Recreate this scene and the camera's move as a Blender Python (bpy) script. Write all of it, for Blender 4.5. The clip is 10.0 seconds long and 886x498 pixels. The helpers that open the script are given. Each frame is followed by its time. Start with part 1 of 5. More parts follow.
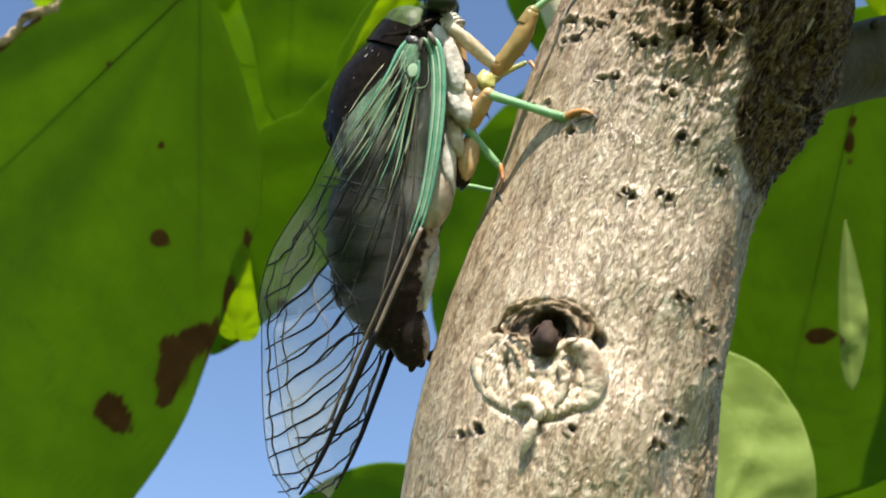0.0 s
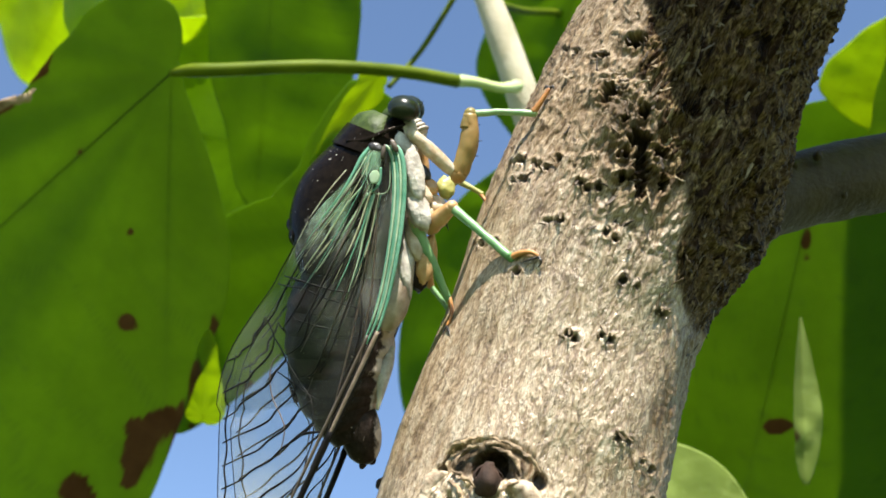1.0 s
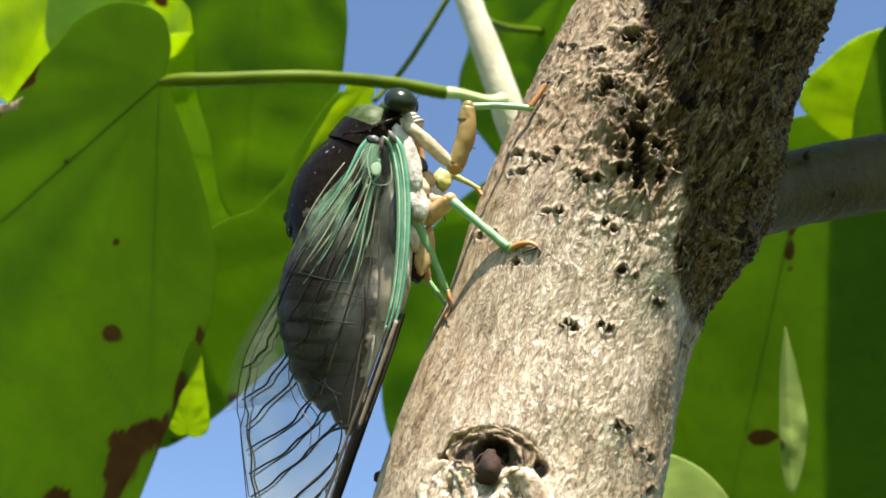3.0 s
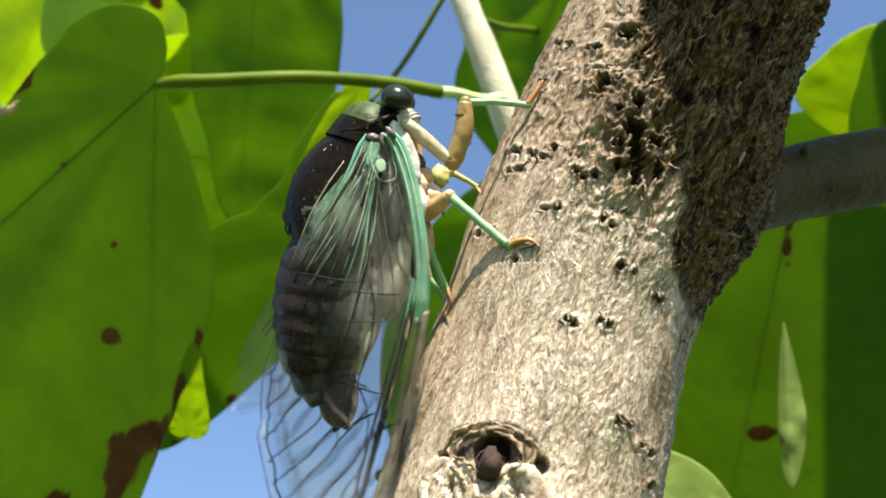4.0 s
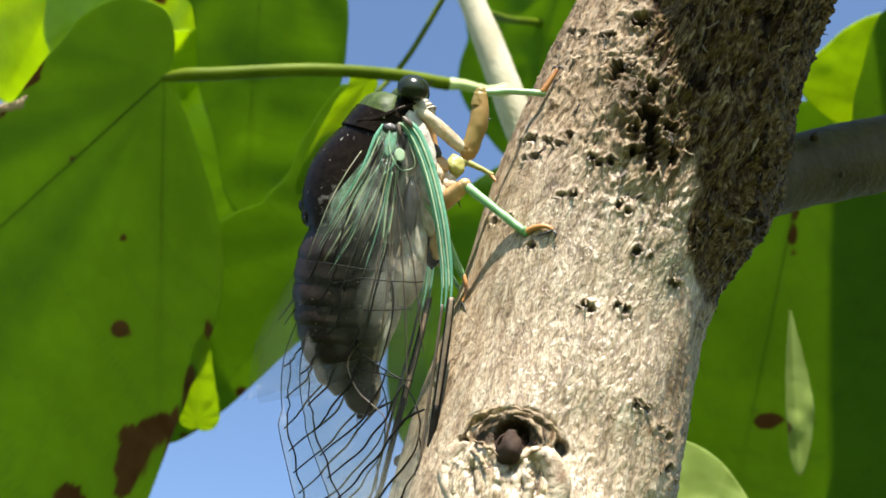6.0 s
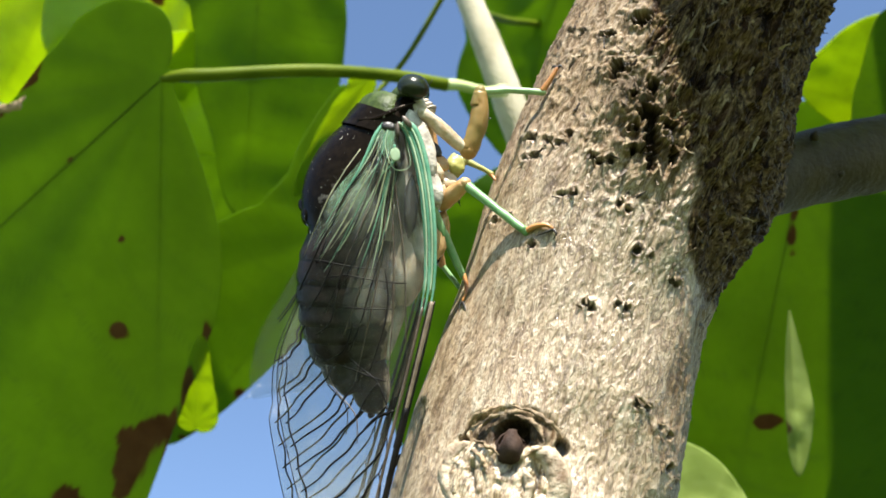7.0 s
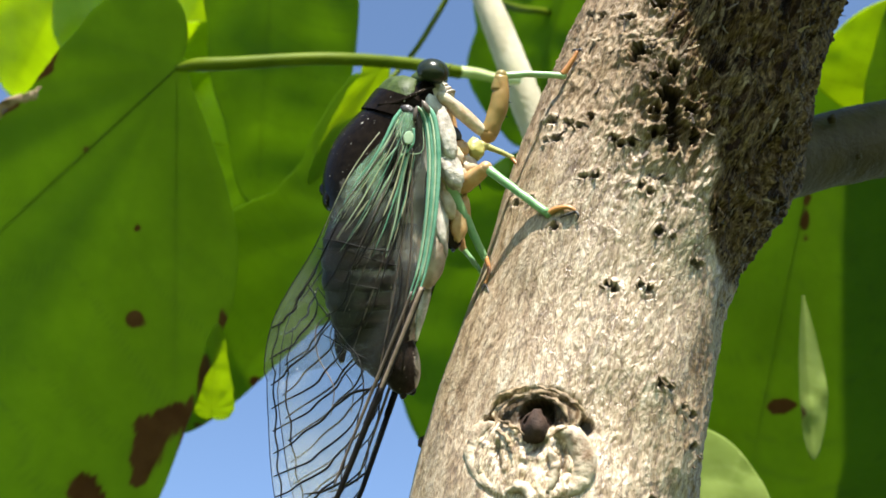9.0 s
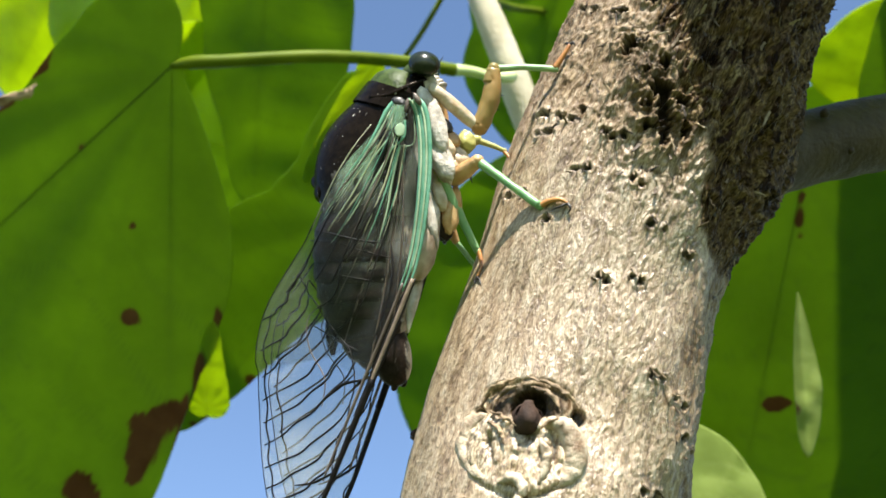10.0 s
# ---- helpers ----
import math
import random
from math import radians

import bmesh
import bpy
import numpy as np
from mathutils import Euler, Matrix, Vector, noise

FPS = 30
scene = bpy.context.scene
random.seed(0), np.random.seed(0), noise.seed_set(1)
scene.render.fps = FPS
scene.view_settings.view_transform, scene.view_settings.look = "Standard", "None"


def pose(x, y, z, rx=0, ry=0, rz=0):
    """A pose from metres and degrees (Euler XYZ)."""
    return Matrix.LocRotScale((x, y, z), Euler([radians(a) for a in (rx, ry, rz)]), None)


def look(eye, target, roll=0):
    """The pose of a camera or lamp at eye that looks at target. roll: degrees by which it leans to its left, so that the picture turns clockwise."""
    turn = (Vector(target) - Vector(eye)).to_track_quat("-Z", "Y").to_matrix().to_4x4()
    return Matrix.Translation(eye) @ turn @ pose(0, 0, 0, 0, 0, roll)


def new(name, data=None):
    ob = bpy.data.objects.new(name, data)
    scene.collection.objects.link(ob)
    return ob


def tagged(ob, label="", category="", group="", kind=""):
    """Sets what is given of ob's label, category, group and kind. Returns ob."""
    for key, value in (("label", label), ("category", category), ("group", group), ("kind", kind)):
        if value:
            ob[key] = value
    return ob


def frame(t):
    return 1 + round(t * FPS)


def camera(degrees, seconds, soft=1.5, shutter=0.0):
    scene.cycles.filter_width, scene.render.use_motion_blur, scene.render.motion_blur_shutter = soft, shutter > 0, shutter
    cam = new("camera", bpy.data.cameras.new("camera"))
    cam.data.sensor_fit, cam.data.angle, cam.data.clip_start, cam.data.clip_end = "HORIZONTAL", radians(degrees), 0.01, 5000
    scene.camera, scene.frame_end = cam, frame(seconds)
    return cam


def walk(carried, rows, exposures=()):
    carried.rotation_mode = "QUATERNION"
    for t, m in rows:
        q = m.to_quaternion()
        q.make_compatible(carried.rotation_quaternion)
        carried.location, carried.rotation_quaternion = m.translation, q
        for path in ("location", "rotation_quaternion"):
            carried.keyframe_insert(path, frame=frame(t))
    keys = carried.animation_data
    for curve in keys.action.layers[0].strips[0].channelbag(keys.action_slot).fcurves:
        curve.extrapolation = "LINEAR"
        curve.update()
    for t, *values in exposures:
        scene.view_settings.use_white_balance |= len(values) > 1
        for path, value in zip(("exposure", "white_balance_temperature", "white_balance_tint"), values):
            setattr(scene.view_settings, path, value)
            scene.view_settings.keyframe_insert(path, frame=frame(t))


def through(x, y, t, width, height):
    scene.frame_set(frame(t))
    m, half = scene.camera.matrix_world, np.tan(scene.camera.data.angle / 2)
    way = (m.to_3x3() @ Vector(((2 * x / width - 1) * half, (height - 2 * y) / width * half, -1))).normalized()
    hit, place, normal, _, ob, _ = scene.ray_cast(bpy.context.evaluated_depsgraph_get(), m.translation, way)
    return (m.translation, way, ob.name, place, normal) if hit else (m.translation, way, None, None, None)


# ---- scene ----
cam = camera(40.0, 10.0, soft=1.7, shutter=0.2)
cam.data.dof.use_dof = True
cam.data.dof.focus_distance, cam.data.dof.aperture_fstop = 0.126, 58.0
walk(cam, [
    (0.0, pose(0.00105, 0.00697, 1.49920, 126.566, -1.555, 1.944)),
    (0.5, pose(0.00558, -0.00058, 1.50443, 126.774, -1.714, 1.658)),
    (1.0, pose(0.00439, -0.00170, 1.50506, 128.264, -1.667, 0.821)),
    (1.5, pose(0.00277, 0.00024, 1.50297, 129.274, -1.457, 0.036)),
    (2.0, pose(0.00244, 0.00009, 1.50306, 129.536, -1.207, -0.130)),
    (3.5, pose(0.00148, 0.00065, 1.50069, 129.957, -0.698, -0.231)),
    (4.0, pose(0.00151, 0.00063, 1.50097, 129.928, -0.340, 0.003)),
    (4.5, pose(0.00000, 0.00000, 1.50000, 130.000, 0.000, 0.000)),
    (5.0, pose(0.00000, -0.00033, 1.50054, 129.759, 0.006, 0.048)),
    (5.5, pose(-0.00030, -0.00003, 1.49963, 129.678, 0.056, 0.106)),
    (7.0, pose(-0.00089, 0.00076, 1.49945, 129.863, 0.225, 0.084)),
    (7.5, pose(-0.00106, 0.00097, 1.49863, 129.840, 0.242, -0.160)),
    (8.0, pose(-0.00192, 0.00061, 1.49878, 129.721, 0.434, 0.385)),
    (8.5, pose(-0.00233, 0.00042, 1.49839, 129.616, 0.290, 0.171)),
    (9.0, pose(-0.00284, 0.00063, 1.49809, 129.504, 0.369, 0.443)),
    (9.5, pose(-0.00137, -0.00015, 1.49891, 129.427, 0.013, 0.499)),
    (10.0, pose(-0.00223, 0.00126, 1.49704, 129.701, 0.434, 0.395)),
], exposures=[(0.0, 1.23), (0.5, 1.23), (1.0, 1.33), (2.0, 1.41), (10.0, 1.41)])

# ---- light: clear afternoon, sun high behind the viewer ----
SUN_ELEVATION, SUN_AZIMUTH = 47.0, 173.5      # degrees; azimuth clockwise from +y
world = bpy.data.worlds.new("sky")
scene.world = world
world.use_nodes = True
wn = world.node_tree.nodes
sky = wn.new("ShaderNodeTexSky")
sky.sky_type, sky.sun_disc = "NISHITA", False
sky.sun_elevation, sky.sun_rotation = radians(SUN_ELEVATION), radians(SUN_AZIMUTH)
sky.air_density, sky.dust_density, sky.ozone_density = 1.0, 0.0, 2.5
world.node_tree.links.new(sky.outputs[0], wn["Background"].inputs[0])
wn["Background"].inputs[1].default_value = 0.096
sun = new("sun", bpy.data.lights.new("sun", "SUN"))
sun.data.energy, sun.data.angle, sun.data.color = 5.0, radians(0.6), (1.0, 0.95, 0.86)
sun_way = Vector((math.sin(radians(SUN_AZIMUTH)) * math.cos(radians(SUN_ELEVATION)),
                  math.cos(radians(SUN_AZIMUTH)) * math.cos(radians(SUN_ELEVATION)),
                  math.sin(radians(SUN_ELEVATION))))
sun.matrix_basis = look(sun_way * 5, (0, 0, 0))

# the site's frame, in millimetres: x right, y away, z up, leaning back forty degrees
MM = 0.001
SITE = pose(0, 0, 1.5, 40, 0, 0)


def site(x, y, z):
    return SITE @ Vector((x * MM, y * MM, z * MM))


# ---- mesh helpers ----
def part(name, data, material, parent=None, label="", smooth=True):
    """data: (vertices, faces) or a bmesh; one mesh object, under a thing or a part."""
    me = bpy.data.meshes.new(name)
    if isinstance(data, tuple):
        me.from_pydata([tuple(v) for v in data[0]], [], [tuple(f) for f in data[1]])
    else:
        data.to_mesh(me)
        data.free()
    me.polygons.foreach_set("use_smooth", [smooth] * len(me.polygons))
    me.materials.append(material)
    me.update()
    ob = new(name, me)
    if parent:
        ob.parent = parent
    if label:
        tagged(ob, label)
    return ob


def spline(points, n):
    """n points on a smooth curve through the given ones (Catmull-Rom, even in the parameter)."""
    p = np.array(points, float)
    p = np.vstack([2 * p[0] - p[1], p, 2 * p[-1] - p[-2]])
    out = []
    for t in np.linspace(0, len(points) - 1, n):
        i = min(int(t), len(points) - 2)
        f = t - i
        a, b, c, d = p[i:i + 4]
        out.append(0.5 * (2 * b + (c - a) * f + (2 * a - 5 * b + 4 * c - d) * f * f + (3 * b - a - 3 * c + d) * f ** 3))
    return np.array(out)


def frames_along(path):
    """Unit tangent, side and upper vectors along a path, without twist."""
    t = np.gradient(path, axis=0)
    t /= np.linalg.norm(t, axis=1, keepdims=True) + 1e-15
    s = np.cross(t[0], (0.0, 1.0, 0.0))
    if np.linalg.norm(s) < 0.2:
        s = np.cross(t[0], (1.0, 0.0, 0.0))
    sides = []
    for k in t:
        s = s - k * np.dot(s, k)
        s = s / np.linalg.norm(s)
        sides.append(s)
    sides = np.array(sides)
    return t, sides, np.cross(sides, t)


def tube(points, radii, n=24, seg=12, flat=1.0, closed=True):
    """A round rod swept along a smooth curve; radii and points are spread evenly. flat: the second axis' share."""
    path = spline(points, n) if n > len(points) else np.array(points, float)
    n = len(path)
    rad = spline([(r, 0, 0) for r in radii], n)[:, 0] if len(radii) > 1 else np.full(n, radii[0])
    _, s, u = frames_along(path)
    a = np.linspace(0, 2 * np.pi, seg, endpoint=False)
    v = path[:, None] + rad[:, None, None] * (np.cos(a)[None, :, None] * s[:, None] + flat * np.sin(a)[None, :, None] * u[:, None])
    v = v.reshape(-1, 3)
    f = [(i * seg + j, i * seg + (j + 1) % seg, (i + 1) * seg + (j + 1) % seg, (i + 1) * seg + j)
         for i in range(n - 1) for j in range(seg)]
    if closed:
        f += [tuple(range(seg - 1, -1, -1)), tuple((n - 1) * seg + j for j in range(seg))]
    return v, f


def merged(*pieces):
    """Several (vertices, faces) in one."""
    vs, fs, k = [], [], 0
    for v, f in pieces:
        vs.append(np.asarray(v, float))
        fs += [tuple(i + k for i in g) for g in f]
        k += len(v)
    return np.vstack(vs), fs


def grain(p, seed=0):
    """Smooth value noise in -1..1 at the points p (n x 3)."""
    p = np.asarray(p, float)
    i = np.floor(p).astype(np.int64)
    f = p - i
    f = f * f * f * (f * (f * 6 - 15) + 10)
    out = np.zeros(len(p))
    for dx in (0, 1):
        for dy in (0, 1):
            for dz in (0, 1):
                h = (i[:, 0] + dx) * 374761393 + (i[:, 1] + dy) * 668265263 + (i[:, 2] + dz) * 2147483647 + seed * 974634777
                h = (h ^ (h >> 13)) * 1274126177
                h = (h ^ (h >> 16)) & 0xFFFFFF
                w = np.abs(1 - dx - f[:, 0]) * np.abs(1 - dy - f[:, 1]) * np.abs(1 - dz - f[:, 2])
                out += w * (h / 0x7FFFFF - 1.0)
    return out


def smooth01(a, b, x):
    t = np.clip((x - a) / (b - a), 0, 1)
    return t * t * (3 - 2 * t)


def attribute(ob, name, values):
    at = ob.data.attributes.new(name, "FLOAT", "POINT")
    at.data.foreach_set("value", np.asarray(values, np.float32))
# ---- materials ----
class Nodes:
    """A short hand for node trees."""

    def __init__(self, name):
        self.mat = bpy.data.materials.new(name)
        self.mat.use_nodes = True
        self.tree = self.mat.node_tree
        self.shader = self.tree.nodes["Principled BSDF"]
        self.out = self.tree.nodes["Material Output"]

    def node(self, kind, values=()):
        n = self.tree.nodes.new(kind)
        for k, v in values:
            if isinstance(v, bpy.types.NodeSocket):
                self.tree.links.new(v, n.inputs[k])
            else:
                n.inputs[k].default_value = v
        return n

    def set(self, **values):
        for k, v in values.items():
            s = self.shader.inputs[k.replace("_", " ")]
            if isinstance(v, bpy.types.NodeSocket):
                self.tree.links.new(v, s)
            else:
                s.default_value = v
        return self

    def noise(self, scale, detail=4.0, rough=0.6, stretch=(1, 1, 1)):
        co = self.node("ShaderNodeTexCoord").outputs["Object"]
        m = self.node("ShaderNodeMapping", (("Vector", co), ("Scale", stretch)))
        n = self.node("ShaderNodeTexNoise", (("Vector", m.outputs[0]), ("Scale", scale), ("Detail", detail), ("Roughness", rough)))
        return n.outputs["Fac"]

    def attr(self, name):
        n = self.node("ShaderNodeAttribute")
        n.attribute_name = name
        return n.outputs["Fac"]

    def ramp(self, fac, *stops):
        n = self.node("ShaderNodeValToRGB", (("Fac", fac),))
        e = n.color_ramp.elements
        while len(e) < len(stops):
            e.new(0.5)
        for k, (pos, col) in zip(e, stops):
            k.position, k.color = pos, (*col, 1) if len(col) == 3 else col
        return n.outputs["Color"]

    def mix(self, fac, a, b, how="MIX"):
        n = self.tree.nodes.new("ShaderNodeMix")
        n.data_type, n.blend_type = "RGBA", how
        for k, v in ((0, fac), (6, a), (7, b)):
            if isinstance(v, bpy.types.NodeSocket):
                self.tree.links.new(v, n.inputs[k])
            else:
                n.inputs[k].default_value = v if k == 0 or len(v) == 4 else (*v, 1)
        return n.outputs[2]

    def bump(self, height, strength=0.5, distance=0.0002):
        return self.node("ShaderNodeBump", (("Height", height), ("Strength", strength), ("Distance", distance))).outputs[0]

    def random(self):
        return self.node("ShaderNodeObjectInfo").outputs["Random"]


def make_bark():
    m = Nodes("bark")

    def grained(scale, detail, squeeze):
        """Noise in the bark's own run: around and along the stem, in millimetres."""
        co = m.node("ShaderNodeCombineXYZ", ((0, m.attr("around")), (1, m.attr("along"))))
        mp = m.node("ShaderNodeMapping", (("Vector", co.outputs[0]), ("Scale", (1, squeeze, 1))))
        n = m.node("ShaderNodeTexNoise", (("Vector", mp.outputs[0]), ("Scale", scale), ("Detail", detail), ("Roughness", 0.65), ("Distortion", 0.6)))
        return n.outputs["Fac"]

    fine, streak, broad = grained(3.4, 5, 0.40), grained(0.9, 5, 0.25), grained(0.16, 3, 0.5)
    # curly lips of bark: pale lines with hollows between them
    worm = m.ramp(grained(1.15, 2.5, 0.30), (0.30, (0.1, 0.1, 0.1)), (0.45, (0.35, 0.35, 0.35)), (0.50, (1, 1, 1)), (0.535, (0.15, 0.15, 0.15)), (0.72, (0.55, 0.55, 0.55)))
    curl_line = m.ramp(grained(2.1, 3.0, 0.30), (0.36, (0.2, 0.2, 0.2)), (0.50, (1, 1, 1)), (0.56, (0.1, 0.1, 0.1)), (0.75, (0.6, 0.6, 0.6)))
    relief = m.mix(0.35, m.mix(0.45, worm, curl_line), m.ramp(fine, (0.2, (0, 0, 0)), (0.8, (1, 1, 1))))
    base = m.ramp(streak, (0.30, (0.31, 0.208, 0.122)), (0.48, (0.49, 0.372, 0.248)), (0.66, (0.65, 0.55, 0.415)))
    base = m.mix(m.ramp(broad, (0.40, (0, 0, 0)), (0.70, (0.6, 0.6, 0.6))), base, (0.56, 0.43, 0.295))
    lips = m.ramp(grained(0.75, 3.5, 0.30), (0.44, (0, 0, 0)), (0.52, (1, 1, 1)), (0.56, (0.35, 0.35, 0.35)), (0.66, (0.0, 0.0, 0.0)))
    lips = m.mix(1.0, lips, m.ramp(fine, (0.36, (0.1, 0.1, 0.1)), (0.60, (1, 1, 1))), "MULTIPLY")
    # brown flaking bark, darkened for the shaded flank, its ridges lightened as if lit
    old_shaded = m.mix(lips, m.ramp(streak, (0.32, (0.005, 0.0023, 0.0009)), (0.50, (0.020, 0.0098, 0.0038)), (0.68, (0.052, 0.027, 0.011))), m.ramp(broad, (0.35, (0.21, 0.135, 0.058)), (0.65, (0.34, 0.25, 0.13))))
    base = m.mix(m.attr("brown"), base, old_shaded)
    base = m.mix(m.attr("scar"), base, m.ramp(fine, (0.34, (0.26, 0.16, 0.08)), (0.48, (0.58, 0.45, 0.29)), (0.66, (0.74, 0.64, 0.48))))
    # shade in the hollows of the relief is put into the colour here
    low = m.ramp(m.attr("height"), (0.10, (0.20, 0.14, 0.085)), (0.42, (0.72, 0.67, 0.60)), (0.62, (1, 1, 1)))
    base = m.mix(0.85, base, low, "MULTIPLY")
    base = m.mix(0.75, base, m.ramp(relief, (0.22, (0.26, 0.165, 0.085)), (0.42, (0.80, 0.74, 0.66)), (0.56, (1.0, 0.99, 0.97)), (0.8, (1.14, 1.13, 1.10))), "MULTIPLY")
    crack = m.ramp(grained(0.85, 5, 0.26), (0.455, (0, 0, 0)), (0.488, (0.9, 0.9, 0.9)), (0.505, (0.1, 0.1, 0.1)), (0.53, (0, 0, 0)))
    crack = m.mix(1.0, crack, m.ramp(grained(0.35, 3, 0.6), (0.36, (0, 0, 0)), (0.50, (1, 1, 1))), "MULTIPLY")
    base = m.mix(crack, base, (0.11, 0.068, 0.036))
    # pits and knot hollows: decayed brown, blackened further with painted recess shade
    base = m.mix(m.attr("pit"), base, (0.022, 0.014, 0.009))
    m.set(Base_Color=base, Roughness=m.ramp(streak, (0.3, (0.30, 0.30, 0.30)), (0.7, (0.42, 0.42, 0.42))), Normal=m.bump(relief, m.ramp(m.attr("scar"), (0, (0.42, 0.42, 0.42)), (1, (0.40, 0.40, 0.40))), 0.0006))
    gloss = m.ramp(m.attr("brown"), (0, (1, 1, 1)), (0.4, (0.15, 0.15, 0.15)), (1, (0.04, 0.04, 0.04)))
    m.tree.links.new(gloss, m.shader.inputs["Specular IOR Level"])
    return m.mat


def make_twig_bark(name, a, b, rough=0.6):
    m = Nodes(name)
    n1, n2 = m.noise(160, 5, 0.65, (1, 1, 0.4)), m.noise(1100, 3, 0.6)
    m.set(Base_Color=m.ramp(n1, (0.3, a), (0.7, b)), Roughness=rough, Normal=m.bump(n2, 0.6, 0.0004))
    m.shader.inputs["Specular IOR Level"].default_value = 0.2
    return m.mat


def make_leaf(name, deep, light, through, see=0.5):
    m = Nodes(name)
    cells, broad = m.noise(900, 3, 0.6), m.noise(32, 4, 0.6)
    vein = m.attr("vein")
    col = m.mix(m.ramp(broad, (0.3, (0, 0, 0)), (0.7, (1, 1, 1))), deep, light)
    col = m.mix(vein, col, tuple(min(1, c * 1.5 + 0.02) for c in light))
    tr = m.mix(m.ramp(broad, (0.3, (0, 0, 0)), (0.7, (1, 1, 1))), through, tuple(c * 1.12 for c in through))
    mottle = m.ramp(m.noise(140, 4, 0.65), (0.3, (0.90, 0.91, 0.90)), (0.7, (1.06, 1.05, 1.06)))
    tr = m.mix(1.0, tr, mottle, "MULTIPLY")
    tr = m.mix(vein, tr, tuple(c * 0.62 for c in through))
    brown = m.ramp(m.noise(300, 4, 0.6), (0.3, (0.075, 0.034, 0.016)), (0.7, (0.21, 0.105, 0.05)))
    dead = m.ramp(m.attr("dead"), (0.42, (0, 0, 0)), (0.58, (1, 1, 1)))
    m.set(Base_Color=m.mix(dead, col, brown), Roughness=0.42, Normal=m.bump(cells, 0.25, 0.0003))
    m.shader.inputs["Specular IOR Level"].default_value = 0.35
    t = m.node("ShaderNodeBsdfTranslucent", (("Color", m.mix(dead, tr, (0.17, 0.075, 0.025))),))
    mixed = m.node("ShaderNodeMixShader", ((0, see), (1, m.shader.outputs[0]), (2, t.outputs[0])))
    m.tree.links.new(mixed.outputs[0], m.out.inputs["Surface"])
    return m.mat


def make_plain(name, a, b, scale, rough=0.5, spec=0.5, bump=0.3, stretch=(1, 1, 1), coat=0.0, see=0.0):
    """Two tones with a grain; see: the share of light that passes through it."""
    m = Nodes(name)
    n1, n2 = m.noise(scale, 5, 0.6, stretch), m.noise(scale * 5, 3, 0.6, stretch)
    col = m.ramp(n1, (0.3, a), (0.7, b))
    m.set(Base_Color=col, Roughness=rough, Normal=m.bump(n2, bump, 0.0002), Coat_Weight=coat)
    m.shader.inputs["Specular IOR Level"].default_value = spec
    if see:
        t = m.node("ShaderNodeBsdfTranslucent", (("Color", col),))
        mixed = m.node("ShaderNodeMixShader", ((0, see), (1, m.shader.outputs[0]), (2, t.outputs[0])))
        m.tree.links.new(mixed.outputs[0], m.out.inputs["Surface"])
    return m.mat


BARK = make_bark()
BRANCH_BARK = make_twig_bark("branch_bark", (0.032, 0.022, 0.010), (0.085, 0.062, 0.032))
TWIG_BARK = make_twig_bark("twig_bark", (0.42, 0.36, 0.24), (0.62, 0.56, 0.42))
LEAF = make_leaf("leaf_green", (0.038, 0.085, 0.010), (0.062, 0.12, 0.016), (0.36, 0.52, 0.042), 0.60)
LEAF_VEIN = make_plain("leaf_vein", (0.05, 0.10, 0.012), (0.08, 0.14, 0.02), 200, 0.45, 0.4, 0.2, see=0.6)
# two lit copies of the green leaf, sunlight put into their colours
LEAF_PALE_SUNLIT = make_leaf("leaf_pale_underside_sunlit", (0.20, 0.27, 0.055), (0.33, 0.40, 0.11), (0.45, 0.56, 0.05), 0.35)
LEAF_SUNLIT = make_leaf("leaf_green_sunlit", (0.10, 0.17, 0.01), (0.16, 0.24, 0.02), (0.62, 0.76, 0.03), 0.65)
PETIOLE = make_plain("petiole_green", (0.085, 0.13, 0.004), (0.16, 0.21, 0.010), 90, 0.5, 0.12, 0.2, (1, 1, 1), 0, 0.25)
NODE_PALE = make_plain("pale_node", (0.44, 0.54, 0.18), (0.64, 0.72, 0.34), 120, 0.4)
SOIL = make_plain("grass_ground", (0.03, 0.06, 0.012), (0.08, 0.11, 0.03), 6, 0.9, 0.2, 0.6)


def make_flake():
    m = Nodes("bark_flake")
    n = m.noise(1500, 4, 0.6)
    tone = m.ramp(m.random(), (0.0, (0.02, 0.011, 0.006)), (0.4, (0.075, 0.046, 0.023)), (0.75, (0.20, 0.14, 0.078)), (1.0, (0.40, 0.31, 0.19)))
    m.set(Base_Color=m.mix(m.ramp(n, (0.35, (0.5, 0.5, 0.5)), (0.6, (0, 0, 0))), tone, (0.10, 0.065, 0.035)), Roughness=0.65, Normal=m.bump(n, 0.5, 0.0003))
    return m.mat


FLAKE = make_flake()
DRY = make_plain("dry_leaf_margin", (0.10, 0.045, 0.018), (0.62, 0.46, 0.28), 120, 0.7, 0.3, 0.4)
STUB = make_plain("rotten_wood", (0.018, 0.009, 0.006), (0.06, 0.032, 0.02), 900, 0.75, 0.3, 0.7)
CALLUS = make_plain("callus", (0.16, 0.095, 0.045), (0.70, 0.58, 0.42), 620, 0.55, 0.5, 0.8)
RIM = make_plain("peeled_bark", (0.05, 0.027, 0.014), (0.44, 0.31, 0.18), 700, 0.6, 0.4, 0.8)
# ---- ground, far below the view ----
ground = part("ground", (
    [(x * 40.0, y * 40.0, 0.0) for y in range(-50, 51, 5) for x in range(-50, 51, 5)],
    [(j * 21 + i, j * 21 + i + 1, (j + 1) * 21 + i + 1, (j + 1) * 21 + i) for j in range(20) for i in range(20)]), SOIL)
tagged(ground, "short green grass on level ground", "ground", "", "structure")

# ---- the tree ----
TREE_BASE = site(-20, -836, -1257)
TREE_BASE.z = 0.0
